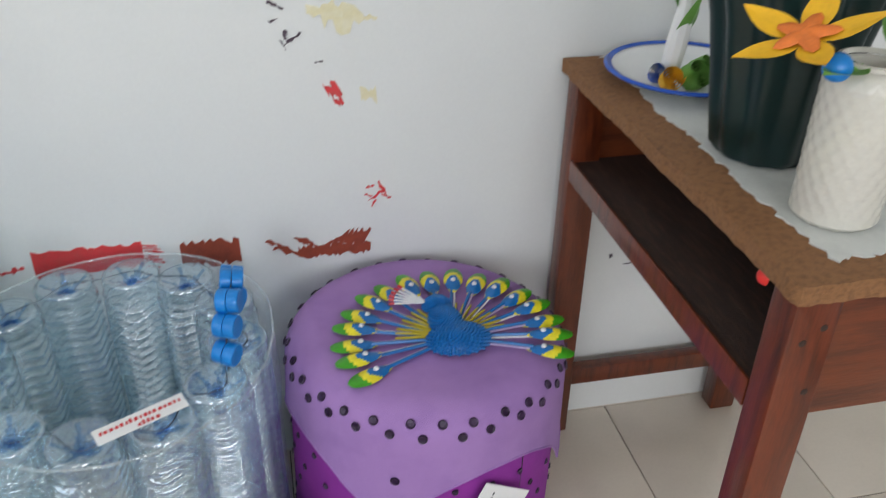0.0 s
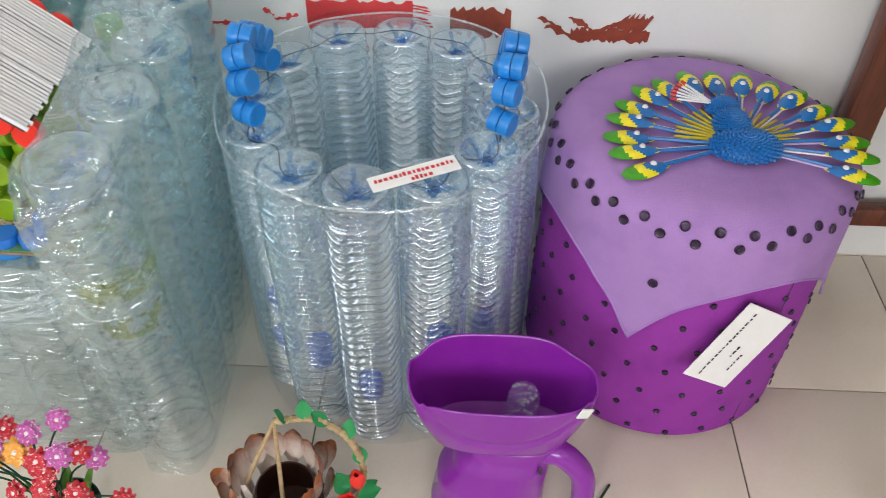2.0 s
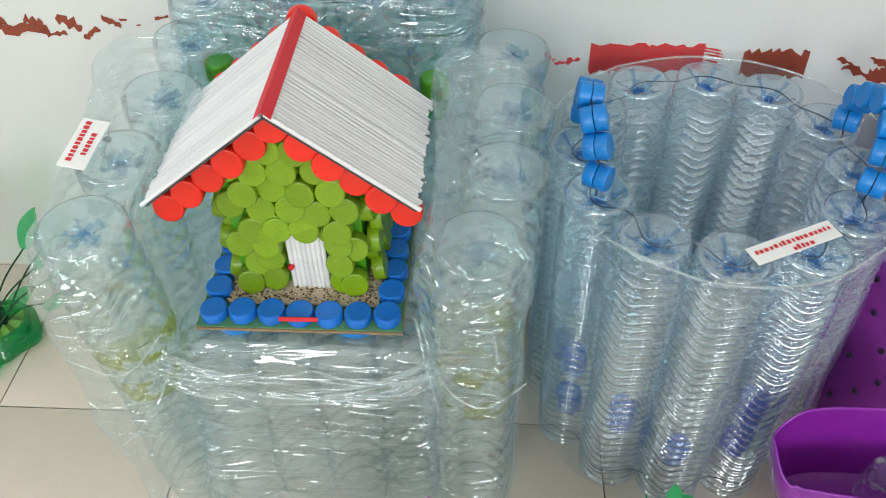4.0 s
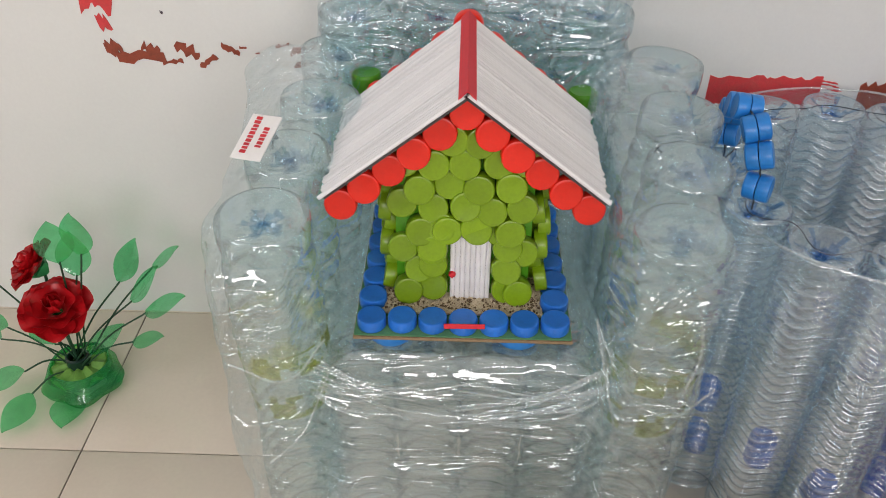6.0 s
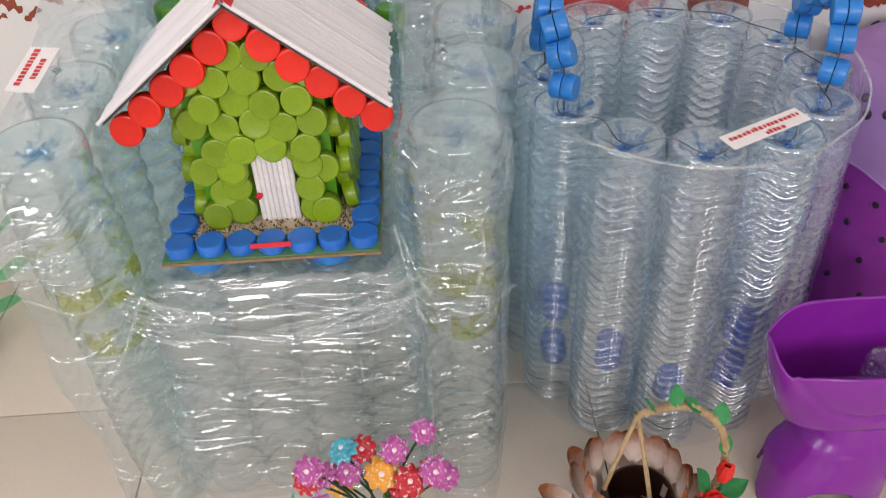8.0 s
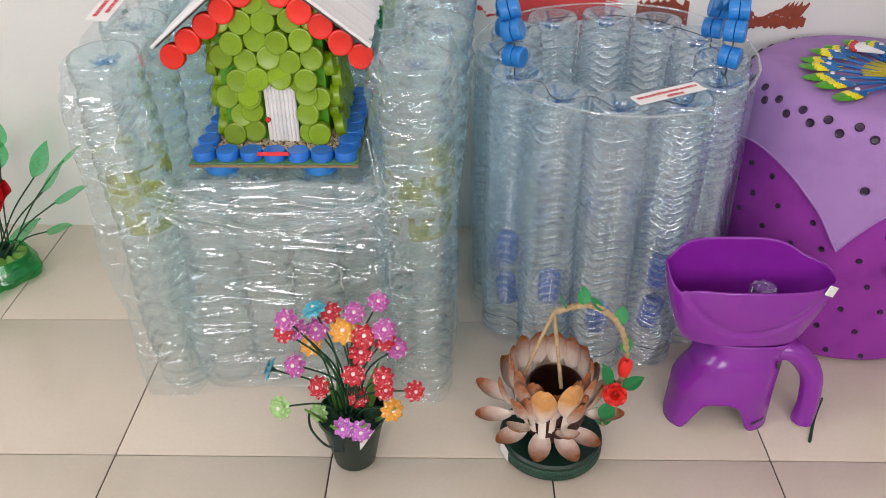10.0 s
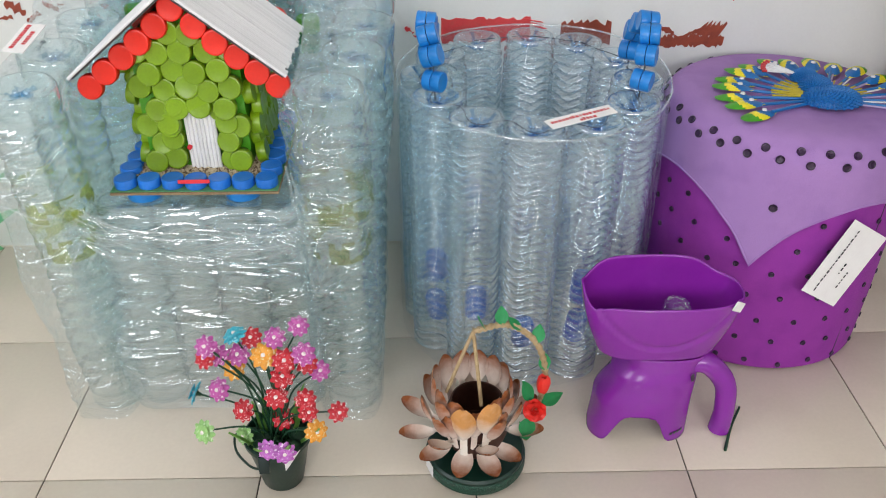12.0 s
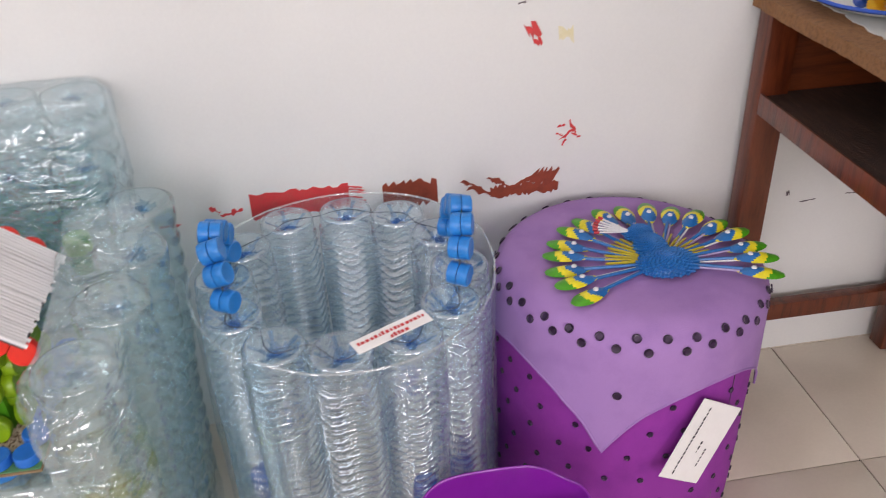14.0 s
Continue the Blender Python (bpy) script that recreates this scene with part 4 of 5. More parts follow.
ornament = thing("spoon_fan_ornament", "blue bird ornament with fanned green tail of painted spoons", "ornament", (0.641, 1.195, SH + 0.0034), rz=1)
for k in range(17):
    bird = Form()
    a = radians(-25 + 230 * k / 16)
    ln = 0.124 - 0.004 * abs(math.cos(a))
    m = pose(0, 0, 0.004, 0, 0, math.degrees(a) - 90)
    spoon_bowl(bird, m @ Matrix.Translation((0, ln - 0.020, 0.001 + 0.0030 * (k % 2))), 0.0175, 0.062)
    bird.tube([m @ Vector((-0.0020, 0.02, 0.002)), m @ Vector((-0.0020, ln - 0.012, 0.004))], 0.0024, 6, slot=2)
    bird.tube([m @ Vector((0.0024, 0.02, 0.001)), m @ Vector((0.0024, ln - 0.016, 0.003))], 0.0013, 6, slot=3 if k % 2 else 4)
    bird.lathe([(0.0001, 0.003), (0.003, 0.0022), (0.0038, 0)], 10, m @ Matrix.Translation((0, ln + 0.002, 0.0085 + 0.003 * (k % 2))), slot=3)
    part("spoon", bird, BIRD_MATS, ornament)
bird = Form()
for sx in (-1, 1):
    for k in range(9):
        bird = Form()
        a = radians(90 + sx * (18 + 8 * k))
        bird.tube([(0.01 * math.cos(a), 0.01 * math.sin(a), 0.008), (0.076 * math.cos(a), 0.076 * math.sin(a), 0.0080)], lambda q: 0.0032 * (1 - 0.5 * q), 5, slot=5)
        part("straw", bird, BIRD_MATS, ornament)

bird = Form()


def lump(at, sx, sy, sz):
    c = Vector(at)
    for i in range(13):
        for j in range(22):
            th, ph = math.pi * 0.5 * (i + 0.5) / 13, 2 * math.pi * (j + 0.5 * (i % 2)) / 22
            if i > 0 or j % 3 == 0:
                p = c + Vector((sx * math.cos(ph) * math.sin(th), sy * math.sin(ph) * math.sin(th), sz * math.cos(th)))
                s = 0.0027
                d = Vector(((p - c).x / sx ** 2, (p - c).y / sy ** 2, (p - c).z / sz ** 2)).normalized()
                bird.lathe([(0.0001, s * 1.4), (s * 0.7, s * 0.8), (s, 0), (s * 0.5, -s)], 6, facing(p, d + Vector((0.2, -0.3, 0))), slot=2)
    bird.grid(lambda u, v: c + Vector((sx * math.cos(6.2832 * u) * math.cos(v * 1.5708), sy * math.sin(6.2832 * u) * math.cos(v * 1.5708), sz * math.sin(v * 1.5708))), 24, 8, True, slot=2)


lump((0.006, -0.010, 0.006), 0.043, 0.030, 0.020)
lump((-0.002, 0.026, 0.008), 0.022, 0.036, 0.020)
lump((-0.006, 0.066, 0.010), 0.019, 0.014, 0.016)
part("body", bird, BIRD_MATS, ornament, "body covered in blue beads")
bird = Form()
for k in range(6):
    a = radians(128 + 10 * k)
    p0, p1 = Vector((-0.020, 0.066, 0.020)), Vector((-0.020 + 0.046 * math.cos(a), 0.066 + 0.046 * math.sin(a), 0.024))
    bird.tube([p0, p1], 0.0014, 6, slot=3)
    bird.tube([p1, p1 + (p1 - p0) * 0.16], 0.0022, 6, slot=6)
part("crest", bird, BIRD_MATS, ornament, "white crest with red tips")


# ---------------------------------------------------------------- purple holder cut from a jug
EX, EY = 0.368, 0.955
holder = thing("jug_holder", "glossy purple plastic jug cut into a footed holder", "holder", (EX, EY, 0))


def oval(a, hx, hy, power=2.6):
    c, s = math.cos(a), math.sin(a)
    e = 2 / power
    return hx * math.copysign(abs(c) ** e, c), hy * math.copysign(abs(s) ** e, s)


def ring_mix(table, t):
    for (t0, *a), (t1, *b) in zip(table, table[1:]):
        if t <= t1:
            k = (t - t0) / (t1 - t0)
            k = k * k * (3 - 2 * k)
            return [x + (y - x) * k for x, y in zip(a, b)]
    return table[-1][1:]


def body_at(u, v):
    a = 2 * math.pi * u
    # arches between the feet at the front, the back and the left end
    front = math.exp(-((math.degrees(a) - 261) / 25) ** 4)
    back = math.exp(-((math.degrees(a) - 92) / 34) ** 2)
    low = 0.050 * max(front, back) ** 1.2 + 0.052 * math.exp(-(((math.degrees(a) - 160)) / 18) ** 4)
    z = low + (0.142 - low) * v
    cx, hx, hy = ring_mix([(0.0, -0.012, 0.074, 0.050), (0.055, -0.008, 0.070, 0.048), (0.1, 0.004, 0.060, 0.044), (0.125, 0.012, 0.052, 0.038), (0.142, 0.014, 0.060, 0.036)], z)
    x, y = oval(a, hx, hy, 2.8)
    return (cx + x, y - 0.004 * (1 - v), z)


part("base", Form().grid(body_at, 72, 30, True), [M_PURPLE], holder, "footed purple base", smooth=70).modifiers.new("thick", "SOLIDIFY").thickness = 0.0022


def rim_z(a):
    d = math.degrees(a) % 360
    left = math.exp(-(abs(d - 176) / 16) ** 2)
    back = math.exp(-(abs(d - 98) / 44) ** 4)
    notch = math.exp(-(abs(d - 214) / 14) ** 2)
    return 0.241 + 0.011 * left + 0.023 * back - 0.010 * notch


def bowl_at(u, v):
    a = 2 * math.pi * u
    top = rim_z(a)
    if v < 0.28:
        k = v / 0.28
        hx, hy, z = 0.02 + 0.062 * k ** 0.8, 0.012 + 0.028 * k ** 0.8, 0.143 + 0.004 * k * k
    else:
        k = (v - 0.28) / 0.72
        hx, hy, z = 0.082 + 0.028 * math.sin(k * 1.45), 0.040 + 0.010 * math.sin(k * 1.5), 0.147 + (top - 0.147) * k
    x, y = oval(a, hx, hy, 2.75)
    dent = 0.0040 * math.exp(-((z - 0.170 - 0.000 - 7.5 * x * x) / 0.004) ** 2) * (1 if y < 0 else 0)
    return (x - 0.003 + 0.0, y + dent, z)


bowl = part("bowl", Form().grid(bowl_at, 90, 40, True, close=(True, False)), [M_PURPLE], holder, "wavy-rimmed purple bowl", smooth=70)
bowl.modifiers.new("thick", "SOLIDIFY").thickness = 0.0022
part("trunk", Form().tube(arc([(0.045, -0.012, 0.122), (0.076, -0.016, 0.120), (0.104, -0.022, 0.088), (0.110, -0.028, 0.045), (0.108, -0.030, 0.004)], 10), lambda q: 0.017 - 0.003 * q + 0.0015 * max(0, q - 0.8) * 5, 18), M_PURPLE, holder, "curved handle of the jug")
part("cup", Form().lathe([(0.0185, 0.0), (0.0215, 0.001), (0.022, 0.004), (0.021, 0.03), (0.019, 0.058), (0.016, 0.064), (0.001, 0.065)], 28), M_WRAP, holder, "small clear plastic cup", pose(0.024, 0.006, 0.149))
part("tape", Form().box((-0.009, -0.001, -0.010), (0.009, 0.0005, 0.004)), M_PAPER, holder, "scrap of white tape on the rim", pose(0.090, -0.040, 0.242, 0, 30, 28))
# no opening here: a dark disc paints in the shade of a hole
part("slot", Form().lathe([(0.0001, 0.001), (0.0045, 0.0008), (0.0052, 0)], 12), M_BUTTON, holder, "small dark disc painting the shade of a hole", facing((0.050, -0.037, 0.112), (0.5, -1, 0.2)) @ Matrix.Diagonal((0.7, 1.3, 1, 1)))
for k in range(4):
    ink_x = 0.030 + 0.0055 * k
    ink_s = math.sqrt(1 - ((ink_x + 0.0115) / 0.0735) ** 2.8)
    part("writing", Form().box((-0.0018, 0, -0.0022), (0.0018, 0.0005, 0.0022)), M_INK, holder, "dark ink scribble", pose(ink_x, -0.0498 * ink_s ** (2 / 2.8) - 0.0050, 0.016 + 0.0006 * k, 0, 12, 14 + 5 * k))

# fallen green twig
twig = single("twig", Form().tube(arc([(0.474, 0.884, 0.0022), (0.497, 0.930, 0.0026), (0.523, 0.971, 0.0022)], 6), lambda q: 0.0024 - 0.0008 * q, 7), M_STEM, "thin dark green twig lying on the tiles", "twig")


# ---------------------------------------------------------------- basket of plastic spoons
KX, KY = 0.112, 0.878
basket = thing("spoon_basket", "lotus basket of brown-stained plastic spoons on dark green base", "basket", (KX, KY, 0))
part("base", Form().lathe([(0.001, 0.001), (0.066, 0.001), (0.069, 0.004), (0.069, 0.024), (0.066, 0.027), (0.001, 0.027)], 48), M_DKGREEN, basket, "round dark green base")
part("glitter_band", Form().lathe([(0.0692, 0.003), (0.0705, 0.005), (0.0705, 0.018), (0.0692, 0.020)], 48), M_GLITTER, basket, "glitter band round the base")
part("label", Form().box((-0.012, 0, 0.003), (0.012, 0.0006, 0.023)), M_PAPER, basket, "white paper label", pose(-0.0655, -0.027, 0.001, 0, 0, -68))
part("shell", Form().lathe([(0.02, 0.027), (0.036, 0.038), (0.044, 0.066), (0.042, 0.096), (0.036, 0.116), (0.034, 0.116), (0.039, 0.096), (0.036, 0.06), (0.001, 0.055)], 36), M_SHELL, basket, "dark brown bowl inside the petals")


def spoon_form(stem=0.03):
    f = Form()

    def at(u, v):
        y = 0.052 * v
        half = 0.0168 * (math.sin(math.pi * (0.03 + 0.95 * v)) ** 0.6) * (0.74 + 0.26 * v)
        s = 2 * u - 1
        return (half * s, y, -0.0075 * (1 - s * s) * math.sin(math.pi * (0.06 + 0.9 * v)) ** 0.8)
    f.grid(at, 10, 14)
    f.grid(lambda u, v: (0.0042 * (2 * u - 1), -stem + (stem + 0.003) * v, 0.0008 - 0.001 * (1 - (2 * u - 1) ** 2)), 4, 4)
    return f


spoon_a, spoon_b = spoon_form(0.028).mesh("spoon", M_SPOON, 60), spoon_form(0.030).mesh("spoon", M_SPOON_TAN, 60)
rk = random.Random(5)


def petal(ang_deg, radius, z, tilt, mesh, face_in=True, roll=0.0):
    """A spoon standing out from the bowl; tilt 0 lies flat outwards, 90 stands up."""
    m = pose(-0.008, 0.0, 0.008, 0, 0, ang_deg - 90) @ pose(0, radius, z) @ pose(0, 0, 0, tilt, 0, 0) @ pose(0, 0, 0, 0, roll, 0)
    ob = part("spoon", mesh, None, basket, m=m)
    return ob


for k in range(11):
    an = 28 + 27.6 * k - 90
    an = an + 60 if an > 235 else an
    if not 238 < an % 360 < 306:
        petal(an, 0.046, 0.100, 83 + rk.uniform(-3, 3), spoon_a)
for k in range(10):
    an = 36 * k + 12
    if not 250 < an < 300:
        petal(an, 0.051, 0.078, 70 + rk.uniform(-4, 4), spoon_a)
for an, z in ((244, 0.098), (273, 0.084), (303, 0.100)):
    petal(an, 0.047, z, 82, spoon_a)
for an, z in ((257, 0.088), (289, 0.096)):
    petal(an, 0.056, z, 82, spoon_b).matrix_basis @= Matrix.Scale(1.2, 4)
for an, z in ((228, 0.098), (240, 0.080), (306, 0.082), (320, 0.100)):
    petal(an, 0.050, z, 74, spoon_a)
for an, ra, z, ti, mesh in ((198, 0.052, 0.066, 14, spoon_a), (340, 0.052, 0.068, 18, spoon_a), (216, 0.034, 0.046, 2, spoon_a), (318, 0.034, 0.048, 2, spoon_a), (256, 0.028, 0.046, -6, spoon_a), (292, 0.032, 0.046, -4, spoon_a),
                            (284, 0.050, 0.070, 34, spoon_a), (234, 0.052, 0.070, 36, spoon_a), (20, 0.054, 0.058, 24, spoon_a), (160, 0.054, 0.058, 24, spoon_a), (60, 0.054, 0.058, 24, spoon_a), (120, 0.054, 0.058, 24, spoon_a)):
    petal(an, ra, z, ti, mesh)
arch = arc([(0.072, 0.012, 0.026), (0.084, 0.014, 0.08), (0.093, 0.016, 0.140), (0.078, 0.020, 0.196), (0.040, 0.024, 0.224), (-0.006, 0.027, 0.212)], 10)


def coil(q):
    return 0.0042 + 0.0008 * math.sin(q * 190)


dense = arc(arch, 3)
hoop = part("handle", Form().tube(dense, coil, 8), M_TWINE, basket, "arched handle wrapped in twine")
for p in ((-0.042, -0.006, 0.134), (0.004, -0.026, 0.128)):
    part("cord", Form().tube(arc([(-0.006, 0.027, 0.211), Vector((-0.006, 0.027, 0.211)).lerp(Vector(p), 0.5) + Vector((0, 0, 0.002)), p], 5), 0.0026, 7), M_TWINE, basket, "twine cord")


def leaf_form(ln, w, fold=0.15):
    def at(u, v):
        s = 2 * u - 1
        half = w * math.sin(math.pi * min(1, 0.02 + v * 0.98)) ** 0.8 * (1.15 - 0.5 * v)
        return (half * s, ln * v, fold * w * abs(s) + 0.12 * ln * v * v)
    return Form().grid(at, 6, 10)


leaf_s = leaf_form(0.026, 0.010).mesh("leaf", M_LEAF, 60)
for i, (rx, rz) in ((0, (40, 30)), (12, (10, -60)), (22, (60, 20)), (30, (50, -20)), (36, (30, 70)), (42, (60, 10)), (47, (60, 110))):
    part("leaf", leaf_s, None, hoop, m=Matrix.Translation(arch[min(i, len(arch) - 1)]) @ pose(0, -0.003, 0.002, rx, 0, rz))


def rose_form(r, rings, seed, h=0.8):
    """Layers of cupped petals round a tight centre."""
    f, q = Form(), random.Random(seed)
    for k in range(rings):
        t = k / max(1, rings - 1)
        n = 3 + k
        for i in range(n):
            a = 2 * math.pi * (i + 0.5 * (k % 2)) / n + q.uniform(-0.15, 0.15)
            rad, tilt, ln = r * (0.10 + 0.45 * t), 86 - 62 * t + q.uniform(-6, 6), r * (0.55 + 0.25 * t)
            w = r * (0.28 + 0.34 * t)

            def at(u, v, w=w, ln=ln):
                s = 2 * u - 1
                half = w * (0.55 + 0.45 * math.sin(math.pi * min(1, v * 0.62 + 0.05))) * (1 - 0.42 * max(0, v - 0.72) / 0.28)
                return (half * s, ln * v, 0.35 * w * s * s + 0.22 * ln * v * v * (1 if t > 0.4 else -0.6) * -1)
            f.grid(at, 6, 6, False, pose(0, 0, r * h * (0.34 - 0.34 * t), 0, 0, math.degrees(a) - 90) @ pose(0, rad * 0.6, 0, tilt, 0, 0))
    return f


rose = part("rose", rose_form(0.0145, 4, 2), M_ROSE_BRIGHT, hoop, "bright red foam rose", facing((0.078, -0.010, 0.104), (-0.2, -1, 0.5)))
part("rose_bud", Form().lathe([(0.001, 0), (0.007, 0.003), (0.0095, 0.014), (0.008, 0.026), (0.004, 0.031), (0.003, 0.026)], 10, wave=lambda a, r, z: (r * (1 + 0.08 * math.cos(3 * a)), z + 0.002 * math.cos(3 * a))), M_ROSE_BRIGHT, hoop, "red foam rosebud", pose(0.088, 0.002, 0.126, 8, 0, 0))
big_leaf = leaf_form(0.032, 0.013)
big_leaf = big_leaf.mesh("leaf", M_LEAF, 60)
for at, rx, rz in (((0.088, -0.006, 0.110), 20, -80), ((0.070, -0.010, 0.088), -30, 170), ((0.074, -0.002, 0.112), 50, 50)):
    part("leaf", big_leaf, None, hoop, m=Matrix.Translation(at) @ pose(0, 0, 0, rx, 0, rz))


# ---------------------------------------------------------------- pot of beaded flowers
PX, PY = -0.157, 0.850
pot = thing("flower_pot", "small dark green bucket with colourful beaded flowers", "flower pot", (PX, PY, 0))
part("bucket", Form().lathe([(0.001, 0.001), (0.026, 0.001), (0.028, 0.003), (0.0425, 0.080), (0.0455, 0.081), (0.0455, 0.087), (0.0430, 0.088), (0.0410, 0.082), (0.036, 0.055), (0.001, 0.055)], 40), M_DKGREEN, pot, "dark green plastic bucket")
part("bail", Form().tube(arc([(-0.046, 0.0, 0.082), (-0.053, -0.012, 0.095), (-0.048, -0.034, 0.088), (-0.030, -0.044, 0.07), (-0.012, -0.046, 0.066)], 8), 0.0016, 6), M_DKGREEN, pot, "thin bucket handle")
part("clip", Form().box((-0.007, -0.002, -0.016), (0.007, 0.002, 0.010), 0.001), M_TEAL, pot, "green clip on the rim", pose(-0.012, -0.0458, 0.078, -10, 0, 0))
part("label", Form().slab([(-0.010, -0.018), (0.006, 0.006), (0.011, 0.012), (0.012, -0.004)], 0.0006), M_PAPER, pot, "torn white paper label", facing((0.024, -0.0366, 0.070), (0.55, -0.83, -0.15)) @ pose(0, 0, 0, 0, 0, 180))
BOUQUET = {
    "red": ((-0.234, 0.242), (-0.180, 0.253), (-0.136, 0.242), (-0.143, 0.208), (-0.116, 0.207), (-0.153, 0.177), (-0.117, 0.172), (-0.116, 0.148), (-0.202, 0.141), (-0.152, 0.125), (-0.079, 0.134)),
    "pink": ((-0.220, 0.240), (-0.228, 0.265), (-0.196, 0.236), (-0.149, 0.260), (-0.121, 0.266), (-0.112, 0.250), (-0.231, 0.171), (-0.101, 0.191)),
    "orange": ((-0.162, 0.242), (-0.208, 0.203), (-0.107, 0.121)), "purple": ((-0.167, 0.091), (-0.146, 0.085)),
    "lime": ((-0.247, 0.134), (-0.204, 0.103)), "blue": ((-0.197, 0.265), (-0.265, 0.155))}


def bloom_form(r, n, seed):
    """A domed flower of looped petals with a bead in the middle."""
    f, q = Form(), random.Random(seed)
    for ring, (count, ln, tilt, z) in enumerate(((n, r, 18, 0), (n - 2, r * 0.72, 42, r * 0.12))):
        for i in range(count):
            a = 360 * (i + 0.5 * ring) / count + q.uniform(-4, 4)
            w = math.pi * r / count * 0.95
            f.grid(lambda u, v: (w * math.sin(math.pi * min(1, 0.12 + 0.86 * v)) ** 0.7 * (2 * u - 1), r * 0.16 + (ln - r * 0.16) * v, -0.35 * ln * v * v + 0.12 * r * (1 - (2 * u - 1) ** 2)), 4, 5, False,
                   pose(0, 0, z, 0, 0, a) @ pose(0, 0, 0, tilt, 0, 0))
    f.lathe([(0.0001, r * 0.46), (r * 0.17, r * 0.40), (r * 0.24, r * 0.28), (r * 0.17, r * 0.14)], 10, slot=1)
    f.lathe([(r * 0.12, -r * 0.42), (r * 0.2, -r * 0.1), (r * 0.3, 0.0)], 8, slot=2)
    return f


bloom_mesh = {k: bloom_form(0.0146 if k != "orange" else 0.0162, 9, hash_seed).mesh(k + "_flower", [BLOOM[k], M_BEAD, M_STEM], 60) for hash_seed, k in enumerate(BOUQUET)}
rf = random.Random(21)
for kind, places in BOUQUET.items():
    for x, z in places:
        tip = Vector((x + 0.006 - PX, -0.046 if kind == "purple" else rf.uniform(-0.022, 0.018) - (0.012 if z < 0.15 else 0), z - 0.010 + (0.022 if kind == "purple" else 0)))
        root = Vector((rf.uniform(-0.018, 0.018), rf.uniform(-0.014, 0.014), 0.056))
        mid = root.lerp(tip, 0.55) + Vector((-(tip.x) * 0.22, 0, 0.018))
        d = unit(tip - mid)
        if kind != "blue":
            d = unit(d * 0.5 + Vector((0, -0.85, 0.45)))
        stem = part("stem", Form().tube(arc([root, mid, tip - d * 0.006], 6), 0.0013, 5), M_STEM, pot)
        part("flower", bloom_mesh[kind], None, stem, kind + " beaded flower", facing(tip, d, rf.uniform(0, 6)) @ Matrix.Scale(rf.uniform(0.9, 1.1), 4))
long_leaf = leaf_form(0.085, 0.0085, 0.3).mesh("leaf", M_LEAF_LIGHT, 60)
for k in range(9):
    a = 40 * k + 15
    part("leaf", long_leaf, None, pot, "light green ribbon leaf", m=pose(0.012 * math.cos(radians(a)), 0.012 * math.sin(radians(a)), 0.058, 0, 0, a - 90) @ pose(0, 0, 0, 40 + 35 * rf.random(), 0, 0))
part("filler", Form().lathe([(0.0410, 0.080), (0.028, 0.085), (0.012, 0.080), (0.001, 0.082)], 24, wave=lambda a, r, z: (r, z + 0.006 * math.sin(7 * a) * r / 0.04)), M_STEM, pot, "dark green filling")


# ---------------------------------------------------------------- rose plant of green bottle plastic
RX, RY = -0.832, 1.280
plant = thing("rose_plant", "artificial red roses with green bottle-plastic leaves", "artificial plant", (RX, RY, 0))
part("pot", Form().lathe([(0.030, 0.004), (0.052, 0.003), (0.058, 0.016), (0.050, 0.032), (0.044, 0.046), (0.041, 0.046), (0.047, 0.030), (0.001, 0.024)], 60,
                         wave=lambda a, r, z: (r * (1 + 0.09 * math.cos(5 * a) * (1 - z / 0.06)), z)), M_GREEN_PET, plant, "petal-footed base of a green bottle")
part("moss", Form().lathe([(0.046, 0.034), (0.038, 0.043), (0.020, 0.046), (0.001, 0.040)], 40, wave=lambda a, r, z: (r, z + 0.003 * math.sin(9 * a + 40 * r))), M_LEAF_LIGHT, plant, "yellow-green filling")
part("neck", Form().lathe([(0.017, 0.04), (0.017, 0.058), (0.014, 0.06), (0.013, 0.04)], 20), M_DKGREEN, plant, "dark green ring")
petal_leaf = leaf_form(0.070, 0.029, 0.10).mesh("leaf", M_GREEN_PET, 60)
rl = random.Random(31)
LEAVES = ((-0.798, 0.252, 82, 18), (-0.768, 0.262, 82, -14), (-0.792, 0.214, 70, 0), (-0.742, 0.192, 45, -35), (-0.718, 0.180, 40, -65), (-0.702, 0.160, 18, -85), (-0.735, 0.098, 8, -92),
          (-0.690, 0.218, 30, -78), (-0.805, 0.078, 20, -60), (-0.905, 0.045, -14, 115), (-0.930, 0.100, 12, 95), (-0.885, 0.030, -22, 160), (-0.925, 0.205, 35, 70), (-0.835, 0.015, -8, 188),
          (-0.860, 0.080, 30, 40), (-0.960, 0.060, 4, 84), (-0.845, 0.110, 55, 10))
for k, (x, z, rx, rz) in enumerate(LEAVES):
    at = Vector((x - RX, rl.uniform(-0.02, 0.03) - (0.04 if z < 0.05 else 0), z))
    root = Vector((0.012 * math.cos(k), 0.012 * math.sin(k), 0.042))
    st = part("stem", Form().tube(arc([root, root.lerp(at, 0.5) + Vector((0, 0, 0.012)), at], 6), 0.0014, 5), M_STEM, plant)
    part("leaf", petal_leaf, None, st, "translucent green leaf", Matrix.Translation(at) @ pose(0, 0, 0, 0, 0, rz) @ pose(0, 0, 0, rx, 0, 0) @ Matrix.Scale(0.72 if k in (6, 7, 12, 15) else 0.95, 4))
rose_big = rose_form(0.045, 5, 4, 0.7).mesh("rose", M_ROSE, 60)
